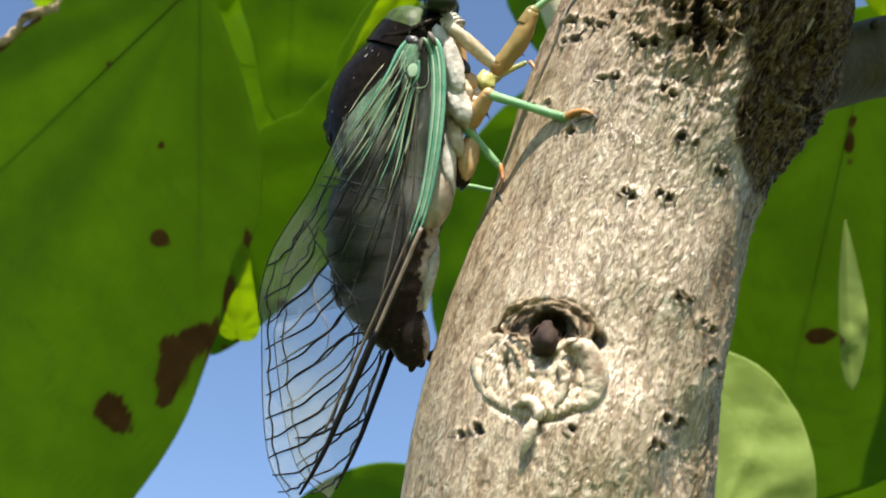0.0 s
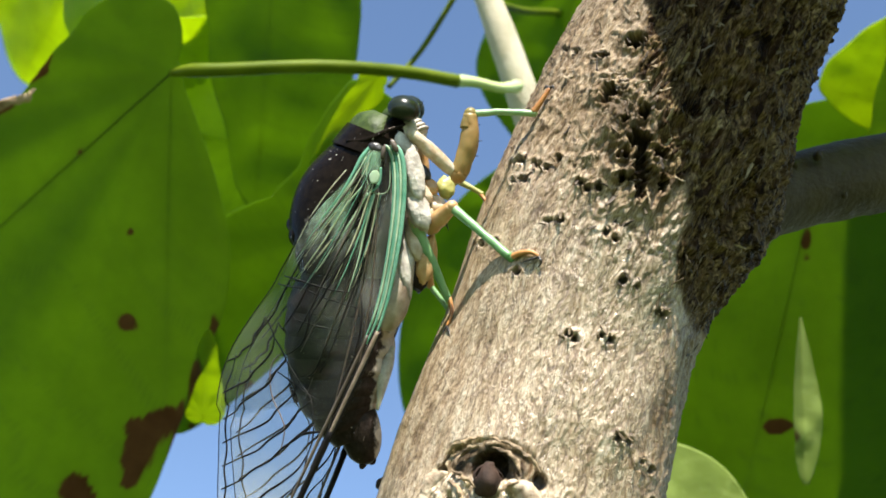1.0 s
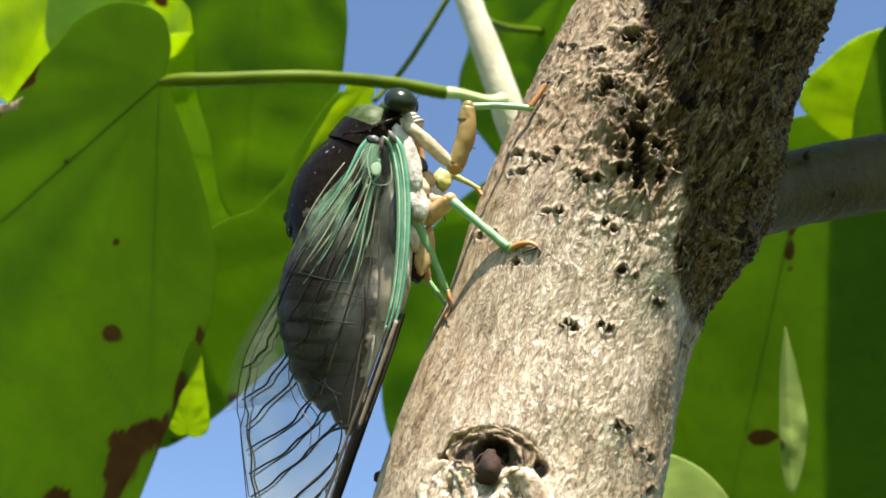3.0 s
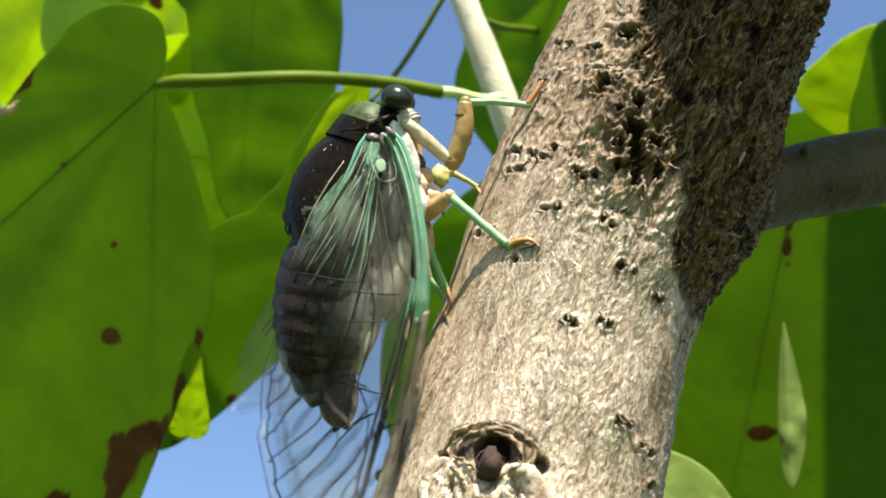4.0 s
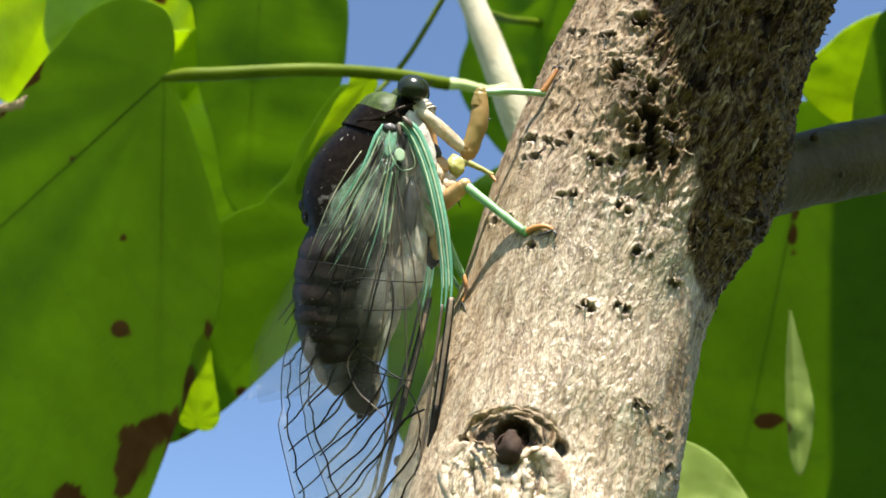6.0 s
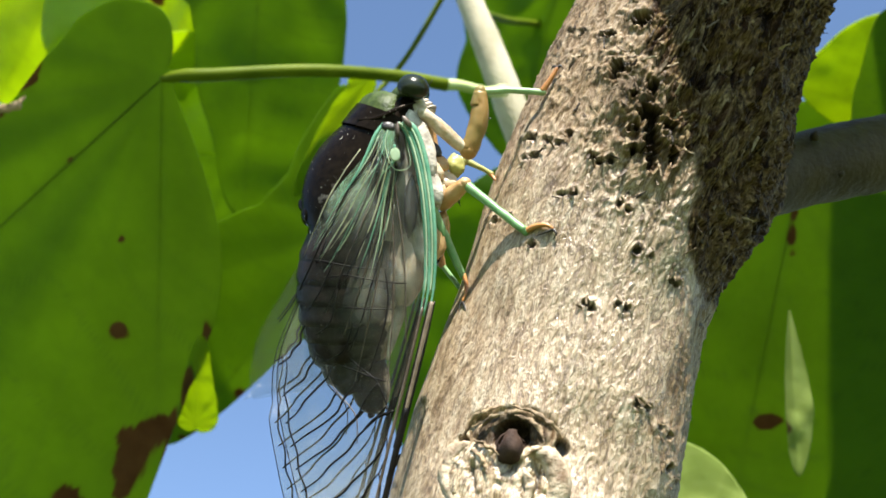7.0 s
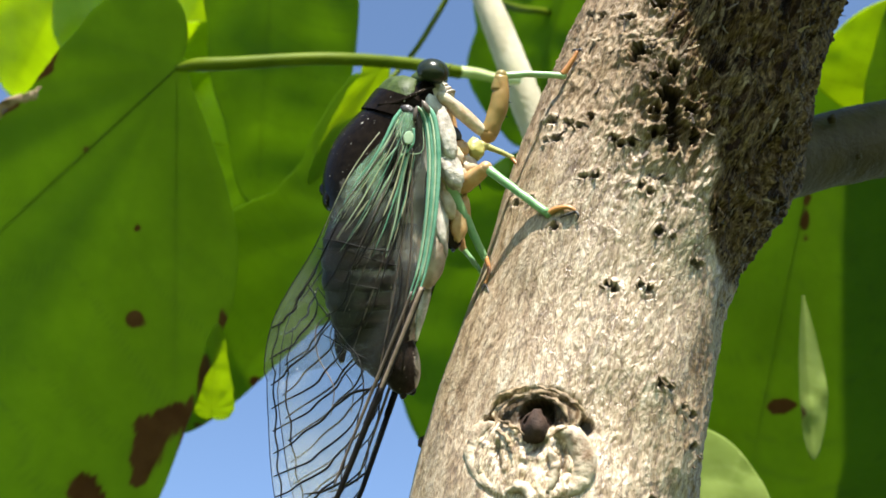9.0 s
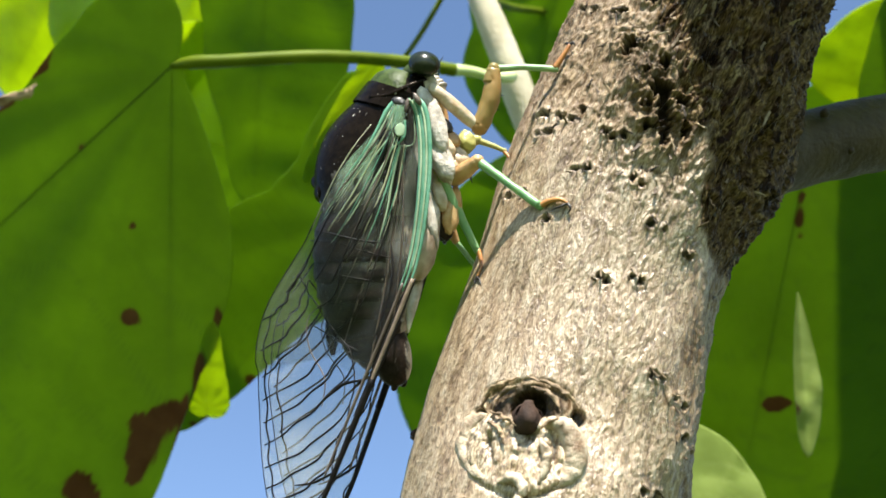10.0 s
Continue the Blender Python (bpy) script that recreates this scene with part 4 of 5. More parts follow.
VEIN_GREEN = make_plain("green_vein", (0.09, 0.31, 0.19), (0.27, 0.52, 0.36), 500, 0.38, 0.25, 0.2, see=0.3)
VEIN_PALE = make_plain("pale_green_vein", (0.30, 0.46, 0.28), (0.60, 0.70, 0.48), 500, 0.4, 0.25, 0.2, see=0.3)
VEIN_STRAW = make_plain("straw_vein", (0.42, 0.42, 0.22), (0.70, 0.68, 0.48), 500, 0.35, 0.5, 0.2, see=0.3)
VEIN_DARK = make_plain("dark_vein", (0.004, 0.0035, 0.0035), (0.014, 0.011, 0.009), 500, 0.4, 0.12)
VEIN_BROWN = make_plain("brown_vein", (0.05, 0.034, 0.024), (0.14, 0.10, 0.07), 500, 0.4)
VEIN_TAN = make_plain("tan_vein", (0.09, 0.06, 0.04), (0.30, 0.22, 0.15), 500, 0.4)
WING = make_wing_skin()


# the body leans back with the trunk: the head lies deeper than the tail
LEAN, LEAN_EYE, LEAN_Z = 0.00116, np.array([4.1, -215.4, -24.1]), -8.0


def leaned(p):
    p = np.asarray(p, float)
    return LEAN_EYE + (p - LEAN_EYE) * (1 + LEAN * (p[..., 2:3] - LEAN_Z))


def piece(name, data, material, parent=None, label="", at=(0, 0, 0), lean=True):
    """A part of the cicada, from modelling units; at: its own origin, about which it turns; lean: it leans with the body."""
    v, at = np.asarray(data[0], float), np.array(at, float)
    if lean:
        v = leaned(v)
        at = leaned(at) if at.any() else at
    ob = part(name, ((v - at) * U, data[1]), material, parent or cicada, label)
    base = Vector((0, 0, 0))
    if parent and parent is not cicada:
        base = Vector(parent["origin"])
    ob.location = Vector([a * U for a in at]) - base
    ob["origin"] = [a * U for a in at]
    return ob


def ball(c, r, turn=0.0, n=18, m=24, lumps=0.0, seed=0):
    """An ellipsoid with radii r about c, turned in the x-z plane."""
    la, lo = np.meshgrid(np.linspace(0, np.pi, n), np.linspace(0, 2 * np.pi, m, endpoint=False), indexing="ij")
    p = np.stack([np.sin(la) * np.cos(lo), np.sin(la) * np.sin(lo), np.cos(la)], -1).reshape(-1, 3)
    if lumps:
        p = p * (1 + lumps * grain(p * 2.3 + 5, seed))[:, None]
    p = p * np.array(r)
    cs, sn = math.cos(radians(turn)), math.sin(radians(turn))
    p = np.column_stack([p[:, 0] * cs + p[:, 2] * sn, p[:, 1], -p[:, 0] * sn + p[:, 2] * cs]) + np.array(c)
    f = [(i * m + j, i * m + (j + 1) % m, (i + 1) * m + (j + 1) % m, (i + 1) * m + j) for i in range(n - 1) for j in range(m)]
    return p, f


def loft(sections, n, seg=48, arc=(-180, 180), grow=0.0, lumps=0.0, seed=0):
    """Elliptical rings along the body. sections: (x, z, dorso-ventral radius, lateral radius). Ring angle 0 points to the back (-x side).
    Returns vertices, faces, and for each vertex its angle in degrees and its share of the length."""
    c = np.array(sections, float)
    ctr = spline(np.column_stack([c[:, 0], c[:, 0] * 0, c[:, 1]]), n)
    rad = spline(np.column_stack([c[:, 2], c[:, 3], c[:, 2]]), n)
    t = np.gradient(ctr, axis=0)
    t /= np.linalg.norm(t, axis=1, keepdims=True)
    back = np.column_stack([t[:, 2], np.zeros(n), -t[:, 0]])
    back *= np.where(back[:, :1] > 0, -1, 1)
    full = arc[1] - arc[0] >= 360
    a = np.radians(np.linspace(arc[0], arc[1], seg, endpoint=not full))
    v = ctr[:, None] + (rad[:, 0] + grow)[:, None, None] * np.cos(a)[None, :, None] * back[:, None] \
        + (rad[:, 1] + grow)[:, None, None] * np.sin(a)[None, :, None] * np.array([0.0, -1.0, 0.0])
    v = v.reshape(-1, 3)
    if lumps:
        v = v + lumps * np.column_stack([grain(v * 0.5, seed + k) + 0.5 * grain(v * 1.4, seed + 4 + k) for k in range(3)])
    w = seg if full else seg - 1
    f = [(i * seg + j, i * seg + (j + 1) % seg, (i + 1) * seg + (j + 1) % seg, (i + 1) * seg + j) for i in range(n - 1) for j in range(w)]
    return v, f, np.tile(np.degrees(a), n), np.repeat(np.linspace(0, 1, n), seg)


# thorax: black back, white waxy flank and belly
THORAX = [(0.8, 4.0, 2.2, 7.5), (-0.2, 1.8, 4.6, 9.2), (-3.0, -2.9, 6.9, 10.4), (-5.8, -8.8, 9.4, 10.6), (-7.8, -14.0, 9.8, 10.0), (-8.4, -19.0, 8.8, 9.0), (-8.6, -23.0, 7.6, 8.0)]
v, f, ang, along = loft(THORAX, 46, 64, lumps=0.22, seed=2)
thorax = piece("thorax", (v, f), SHELL, label="black back and chalky white flanks")
attribute(thorax, "wax", smooth01(116, 138, np.abs(ang)) * 0.8 + 0.12 * grain(v * 0.5, 6))
# mesonotum: the smooth black dome of the back
v, f, ang, along = loft(THORAX[1:6], 40, 44, (-96, 84), 0.30)
dome = 0.5 * np.sin(np.pi * along) ** 0.6 * np.cos(np.radians(ang * 0.95))
v = v + np.column_stack([-dome, 0 * dome, 0.35 * dome])
meso = piece("mesonotum", (v, f), SHELL, thorax, "smooth glossy black dome of the back")
attribute(meso, "wax", 0.16 * smooth01(0.45, 0.8, along) * smooth01(20, 60, np.abs(ang)))
# raised cross at the hind end of the back
piece("scutellum", tube([(-6.41, -7.50, -12.23), (-11.58, -5.50, -12.50), (-15.12, -3.00, -13.94), (-17.40, 0.00, -14.60), (-15.68, 3.00, -13.66)], [0.5, 1.0, 1.3, 1.5, 0.8], 30, 12), SHELL, thorax)
piece("metanotum", ball((-16.20, 0.00, -16.00), (2.0, 5.2, 2.6), 20), SHELL, thorax)
piece("white_band", ball((-13.23, -5.60, -15.43), (0.75, 0.8, 2.6), 42, lumps=0.2), WAX, thorax, "chalky white streak below the wing hinge")
# pronotum: olive collar with a black hind rim
v, f, ang, along = loft([(-1.4, 3.8, 3.6, 8.2), (-2.2, 2.0, 5.2, 9.8), (-3.0, 0.2, 6.3, 10.4)], 18, 48, (-112, 108), -0.25, 0.10, 7)
v = v + np.column_stack([-0.35 * np.sin(np.pi * along), 0 * along, 0.5 * np.sin(np.pi * along)])
pron = piece("pronotum", (v, f), PRONOTUM, None, "olive green collar behind the head")
v, f, ang, along = loft([(-2.8, 0.6, 6.3, 10.6), (-3.5, -1.2, 7.0, 10.7), (-4.1, -2.9, 7.6, 10.8)], 14, 48, (-112, 112), 0.12, 0.06, 8)
rim = piece("collar_rim", (v, f), SHELL, pron, "black hind rim of the collar")
attribute(rim, "wax", 0 * along)
piece("collar_flange", tube([(-7.96, -9.00, -0.62), (-4.54, -10.60, -0.43), (-1.20, -10.80, 1.07), (1.82, -9.60, 2.37)], [0.2, 0.38, 0.38, 0.25], 20, 10, 0.6), SHELL, pron)

# head, with its eyes, ribbed face and bristle-like feelers
head = piece("head", ball((0.4, 0, 4.2), (3.4, 8.4, 2.6), -18, lumps=0.05), PRONOTUM, None, "olive black head")
piece("eye", ball((1.43, -9.20, 4.91), (2.75, 2.4, 2.2), 10, 22, 28), EYE, head, "glossy dark green compound eye")
piece("eye", ball((1.3, 9.0, 6.4), (2.7, 2.4, 2.5), 10, 22, 28), EYE, head, "glossy dark green compound eye")
for k in range(7):
    w = 1.0 - abs(k - 3) * 0.12
    piece("face_rib", ball((2.7 + 0.23 * k + 0.25 * (3 - abs(k - 3)), -0.6, 4.0 - 0.62 * k), (1.3 * w, 4.6 * w, 0.52), -25, 10, 16), WAX, head)
piece("cheek", ball((1.78, -6.60, 1.39), (1.9, 1.6, 2.5), 8, lumps=0.12), WAX, head, "pale pinkish cheek below the eye")
piece("feeler", tube([(3.06, -8.60, 4.22), (3.83, -9.20, 4.91), (4.69, -9.80, 6.16)], [0.16, 0.11, 0.05], 10, 6), SPINE, head)
piece("beak", tube([(3.80, -1.00, -0.11), (5.00, -0.50, -5.04), (5.80, -0.50, -12.03)], [1.2, 0.8, 0.35], 16, 10), ORANGE, head)

# abdomen of overlapping rings, pale below, with the blunt dark tip
ABD = [(-8.6, -20.0, 8.2, 8.6), (-8.8, -25.5, 9.3, 8.8), (-8.8, -30.5, 9.2, 8.4), (-8.7, -35.0, 8.5, 7.6), (-8.5, -39.0, 7.2, 6.5), (-7.4, -43.0, 5.4, 5.0), (-5.6, -46.4, 3.4, 3.4)]
HIP = (-8.5, 0.0, -17.7)
abdomen = piece("abdomen", ball((-8.6, 0, -20.5), (7.7, 8.0, 6.5), 0), ABDOMEN, None, "dark brown ringed abdomen with pale underside", HIP)
attribute(abdomen, "wax", np.zeros(len(abdomen.data.vertices)))
ab = np.array(ABD)
for k in range(8):
    s = np.linspace(k / 8, (k + 1) / 8 + 0.035, 5)
    ring = [tuple(np.interp(q * 6, range(7), ab[:, i]) for i in range(4)) for q in s]
    ring = [(a, b, c + g, d + g) for (a, b, c, d), g in zip(ring, (0.0, 0.2, 0.38, 0.5, 0.08))]
    v, f, ang, along = loft(ring, 10, 56, (-180, 180), 0, 0.10, 30 + k)
    seg = piece("abdomen_ring", (v, f), ABDOMEN, abdomen, "", HIP)
    seg.location = (0, 0, 0)
    attribute(seg, "wax", smooth01(128, 150, np.abs(ang)) * 0.6 + 0.10 * smooth01(30, 80, np.abs(ang)) * (along > 0.6) * (k < 5) * smooth01(-0.3, 0.5, grain(v * 0.35, 60 + k)) + 0.16 * grain(v * 0.6, 9) + 0.14 * grain(v * 1.6, 10) + 0.01)
tail = piece("tail_tip", merged(tube([(-6.35, -1.00, -41.12), (-4.76, -1.00, -45.40), (-3.98, -0.50, -48.94), (-3.70, 0.00, -50.60)], [3.8, 3.7, 2.8, 1.3], 24, 20, 0.9),
                                ball((-2.36, -1.20, -45.38), (1.2, 1.5, 3.0), -8, lumps=0.15), ball((-4.06, -1.00, -50.68), (0.7, 0.7, 1.1), 20, 8, 10), ball((-2.80, 0.00, -50.00), (0.9, 0.8, 1.2), -20, 8, 10)),
             ABDOMEN, abdomen, "blunt dark brown tip of the abdomen", HIP)
tail.location = (0, 0, 0)
attribute(tail, "wax", 0.55 * smooth01(-3.0, -1.0, np.array([p.co.x / U + HIP[0] for p in tail.data.vertices])) * (np.array([p.co.z / U + HIP[2] for p in tail.data.vertices]) > -50.5))
belly = piece("opercula", ball((1.27, -4.50, -24.98), (2.7, 4.2, 7.8), 10, lumps=0.10, seed=3), BELLY, None, "pale tan sound cover under the belly")
piece("belly_flap", ball((2.06, -5.40, -19.62), (1.9, 3.4, 7.4), -6, lumps=0.15, seed=4), WAX, None, "chalky white flap below the wing hinge")
piece("belly_strip", tube([(0.65, -3.00, -30.41), (-0.13, -3.40, -32.86), (-0.91, -3.60, -36.29), (-1.71, -3.00, -41.26)], [0.3, 1.1, 1.0, 0.2], 16, 12), WAX, abdomen, "pale strip under the abdomen", HIP).location = (0, 0, 0)

# flank plates and the joints of the legs
for c, r, tn, mat, nm in (((3.53, -8.20, -5.73), (1.6, 2.4, 5.4), -12, WAX, "flank_plate"), ((4.30, -7.80, -11.47), (1.9, 2.4, 4.2), -20, WAX, "flank_plate"),
                          ((1.33, -8.60, -0.77), (1.3, 1.2, 2.2), -30, WAX, "flank_plate"), ((1.15, -9.30, -15.20), (1.2, 0.8, 5.0), 3, SPINE, "flank_plate"), ((5.27, -6.80, -8.99), (1.2, 1.6, 2.0), -30, TAN, "leg_joint"),
                          ((6.25, -6.00, -7.67), (1.1, 1.3, 1.7), -35, ORANGE, "leg_joint"), ((8.73, -3.40, -7.76), (1.5, 1.4, 2.0), -10, OLIVE_LEG, "leg_joint"),
                          ((7.42, -5.40, -10.84), (1.5, 1.5, 2.4), -40, TAN, "leg_joint"), ((5.95, -6.40, -12.55), (1.3, 1.5, 1.6), 10, TAN, "leg_joint"),
                          ((5.96, -5.00, -20.10), (1.7, 1.8, 4.4), 12, ORANGE, "leg_joint"), ((4.79, -3.60, -22.53), (1.6, 2.4, 3.0), 0, ABDOMEN, "leg_joint"),
                          ((3.82, -6.60, -16.73), (1.2, 1.5, 3.8), -14, TAN, "leg_joint"), ((5.27, -6.50, -5.38), (0.8, 0.9, 1.6), -30, SPINE, "leg_joint")):
    jt = piece(nm, ball(c, r, tn, 16, 22, 0.22, 5), mat)
    if mat is ABDOMEN:
        attribute(jt, "wax", np.zeros(len(jt.data.vertices)))

# ---- wings ----
ROOT = (-0.95, -9.60, -1.65)


def wing_depth(x, z):
    """How deep the folded wing lies: the front edge near the flank's widest part, the hind edge closing over the back."""
    lane = x - 1.5 - 0.30 * np.minimum(z + 24, 0)
    out = -10.9 - 1.1 * np.sin(np.clip((3 - z) / 60, 0, 1) * np.pi) + 0.42 * np.maximum(-lane, 0) + 0.0045 * np.maximum(-lane, 0) ** 2 + 0.075 * np.maximum(-z - 20, 0)
    c = np.array(THORAX[1:5] + ABD[1:])[::-1]
    cx, a, b = (np.interp(z, c[:, 1], c[:, k]) for k in (0, 2, 3))
    flank = -b * np.sqrt(np.clip(1 - ((x - cx) / (a * 1.15)) ** 2, 0, 1)) - 1.15
    return np.where(z < -47, out, np.minimum(out, flank))


FRONT_EDGE = [(0.39, -10.00, -0.93), (1.93, -10.80, -3.58), (2.51, -11.50, -10.75), (1.85, -12.00, -20.23), (0.34, -12.00, -28.73), (-2.02, -12.00, -35.34), (-4.69, -11.50, -41.99), (-8.32, -11.00, -50.77), (-12.38, -10.00, -60.72), (-16.44, -9.50, -70.37), (-20.90, -9.00, -78.62)]
HIND_EDGE = [(-3.69, -8.00, -2.05), (-6.88, -6.00, -6.70), (-12.68, -4.00, -13.21), (-17.10, -3.00, -21.04), (-21.75, -2.00, -28.46), (-26.71, -2.00, -37.08), (-28.55, -1.00, -45.90), (-28.25, -1.00, -56.85), (-27.50, -2.00, -65.61), (-25.63, -4.00, -73.56), (-21.12, -8.00, -78.89)]


def on_wing(points):
    p = np.array(points, float)
    return np.column_stack([p[:, 0], wing_depth(p[:, 0], p[:, 2]), p[:, 2]])


def wing(sign, name, turn, label):
    """A forewing; sign -1 for the far flank. The membrane, then each vein as a rod on it."""
    def side(p):
        p = np.asarray(p, float)
        return p * np.array([1, sign, 1])

    n, m = 64, 26
    a, b = spline(FRONT_EDGE, n), spline(HIND_EDGE, n)
    w = np.linspace(0, 1, m)
    g = a[:, None] * (1 - w)[None, :, None] + b[:, None] * w[None, :, None]
    g = on_wing(g.reshape(-1, 3))
    g[:, 1] += 0.16 * grain(g * 0.6, 3) + 0.10 * grain(g * 1.6, 4)
    f = [(i * m + j, i * m + j + 1, (i + 1) * m + j + 1, (i + 1) * m + j) for i in range(n - 1) for j in range(m - 1)]
    root = tuple(side(ROOT))
    blade = piece(name, (side(g), f), WING, None, label, root)
    attribute(blade, "milky", np.maximum(np.maximum(smooth01(-46, -66, g[:, 2]), 0.12 * smooth01(-30, -12, g[:, 2])), 0.6 * smooth01(-19, -24, g[:, 0])))
    attribute(blade, "green", 0.3 * smooth01(-19, -9, g[:, 2]) * smooth01(1.0, -3.0, g[:, 0] + 0.05 * (g[:, 2] + 10)))
    attribute(blade, "haze", np.zeros(len(g)))
    thin = blade.modifiers.new("thickness", "SOLIDIFY")
    thin.thickness = 0.00003

    gb = on_wing((b[:40, None] * (1 - w)[None, :, None] + (0.62 * a[:40] + 0.38 * b[:40])[:, None] * w[None, :, None]).reshape(-1, 3)) - np.array([0, 0.25, 0])
    fan_base = piece("wing_base", (side(gb), [q for q in f if max(q) < 40 * m]), WING, None, "green-tinted base of the forewing with pale ribs", root)
    attribute(fan_base, "milky", np.full(len(gb), 0.02))
    attribute(fan_base, "haze", np.zeros(len(gb)))
    attribute(fan_base, "green", smooth01(-22, -11, gb[:, 2]))
    fan_base.modifiers.new("thickness", "SOLIDIFY").thickness = 0.00003

    def vein(points, radii, material, n=16, lift=0.10, word="vein", on=None):
        p = on_wing(spline(points, n))
        p[:, 1] -= lift
        radii = [0.95 * r for r in radii] if material in (VEIN_DARK, VEIN_BROWN) else radii
        ob = piece(word, tube(side(p), radii, n, 7, 0.6), material, on or blade, "", root)
        ob.location = (0, 0, 0)

    def zig(p, q, sag, n=5, jag=0.35, seed=0):
        p, q = np.array(p), np.array(q)
        out = []
        for k in range(n):
            s = k / (n - 1)
            c = p * (1 - s) + q * s
            c[0] += sag * math.sin(math.pi * s) + jag * (0.5 - ((k * 7 + seed * 3) % 5) / 4) * (0 < k < n - 1)
            c[2] += -sag * 0.8 * math.sin(math.pi * s)
            out.append(tuple(c))
        return out

    # front edge: a broad green band of three ribs, brown beyond the node
    e = [tuple(p) for p in spline(FRONT_EDGE, 60)]
    for shift, r, mat in ((-0.15, 0.40, VEIN_GREEN), (-1.1, 0.40, VEIN_GREEN), (-1.9, 0.30, VEIN_GREEN)):
        vein([(p[0] + shift * (1 - 0.5 * k / 28), p[1], p[2]) for k, p in enumerate(e[1:29:3])], [r, r * 1.15, r, r * 0.75, r * 0.35], mat, 30, 0.18, "front_rib")
    for shift in (-0.72, -1.72):
        vein([(p[0] + shift * (1 - 0.5 * k / 28), p[1], p[2]) for k, p in enumerate(e[1:28:3])], [0.16, 0.2, 0.16, 0.1], VEIN_PALE, 30, 0.55, "front_line")
    vein(e[40::3], [0.5, 0.6, 0.55, 0.45, 0.25], VEIN_DARK, 30, 0.12, "front_rib")
    vein(e[26:46:3], [0.36, 0.46, 0.46, 0.4, 0.25], VEIN_TAN, 30, 0.14, "front_rib")
    for shift in (0.45, -0.5):
        vein([(p[0] + shift, p[1], p[2]) for p in e[26:46:3]], [0.16, 0.24, 0.24, 0.2], VEIN_DARK, 26, 0.14, "front_line")
    vein([(p[0] - 1.3, p[1], p[2] + 0.3) for p in e[27:54:4]], [0.25, 0.3, 0.3, 0.2], VEIN_BROWN, 26, 0.12, "front_rib")
    # hind edge and the zigzag vein along it
    h = [tuple(p) for p in spline(HIND_EDGE, 60)]
    vein(h[2::3], [0.14, 0.12, 0.10, 0.09, 0.09], VEIN_DARK, 50, 0.05, "hind_rib")
    vein([(p[0] + 1.2 + 0.45 * (k % 2), p[1], p[2]) for k, p in enumerate(h[30:58:2])], [0.10, 0.17, 0.17, 0.14], VEIN_DARK, 44, 0.1)
    # green cell at the hinge and the fan of ribs that leaves it
    vein([(-2.80, 0.00, -1.50), (-4.00, 0.00, -5.00), (-3.40, 0.00, -8.50), (-1.80, 0.00, -9.20), (-0.20, 0.00, -8.30), (-0.30, 0.00, -4.00)], [0.07, 0.09, 0.08, 0.07, 0.08, 0.07], VEIN_PALE, 24, 0.2, "cell_rim")
    # the ribs that leave the hinge and its cell
    for line, radii, mat in (
            (((-3.5, 0, -1.3), (-5.0, 0, -3.4), (-6.5, 0, -6.5), (-8.6, 0, -10.2), (-11.5, 0, -14.0), (-14.3, 0, -18.6), (-16.2, 0, -22.0)), (0.55, 0.75, 0.55, 0.4, 0.28, 0.1), VEIN_GREEN),
            (((-4.3, 0, -3.4), (-6.0, 0, -6.8), (-8.3, 0, -11.0), (-10.9, 0, -14.8), (-13.6, 0, -18.6), (-15.7, 0, -21.6)), (0.2, 0.32, 0.26, 0.2, 0.08), VEIN_PALE),
            (((-1.8, 0, -4.9), (-2.0, 0, -7.6), (-3.7, 0, -9.5), (-5.2, 0, -11.6)), (0.5, 0.55, 0.35, 0.15), VEIN_GREEN),
            (((-4.6, 0, -8.0), (-7.1, 0, -11.2), (-9.0, 0, -14.2), (-10.9, 0, -17.5), (-13.2, 0, -20.7), (-15.1, 0, -23.3)), (0.22, 0.36, 0.32, 0.24, 0.1), VEIN_PALE),
            (((-3.7, 0, -9.1), (-5.4, 0, -12.3), (-7.5, 0, -15.7), (-9.8, 0, -19.2), (-12.0, 0, -22.4), (-14.5, 0, -25.6)), (0.25, 0.40, 0.36, 0.24, 0.1), VEIN_PALE),
            (((-2.6, 0, -9.3), (-3.5, 0, -12.7), (-4.2, 0, -16.1), (-4.8, 0, -19.7), (-5.7, 0, -23.0), (-6.7, 0, -26.6)), (0.3, 0.40, 0.42, 0.34, 0.15), VEIN_PALE),
            (((-3.0, 0, -9.5), (-4.0, 0, -12.9), (-4.6, 0, -16.3), (-5.3, 0, -19.9)), (0.2, 0.3, 0.25, 0.1), VEIN_GREEN),
            (((-6.4, 0, -9.1), (-8.8, 0, -12.5), (-11.5, 0, -16.3), (-13.9, 0, -19.9)), (0.12, 0.22, 0.2, 0.06), VEIN_STRAW),
            (((-5.0, 0, -11.6), (-7.1, 0, -15.2), (-9.2, 0, -18.8), (-11.5, 0, -21.8)), (0.1, 0.2, 0.18, 0.05), VEIN_STRAW),
            (((-9.4, 0, -16.9), (-11.3, 0, -19.4), (-13.4, 0, -22.0)), (0.1, 0.3, 0.08), VEIN_STRAW),
            (((-7.5, 0, -5.5), (-10.3, 0, -9.1), (-13.0, 0, -13.1), (-15.5, 0, -17.8), (-17.9, 0, -22.8)), (0.16, 0.22, 0.2, 0.14), VEIN_STRAW),
            (((-7.9, 0, -6.1), (-10.7, 0, -9.7), (-13.4, 0, -13.7), (-15.8, 0, -18.4), (-18.3, 0, -23.3)), (0.1, 0.16, 0.16, 0.14), VEIN_BROWN)):
        vein(line, [0.48 * r for r in radii] + [0.03], mat, 26, 0.22, "fan_rib", fan_base)
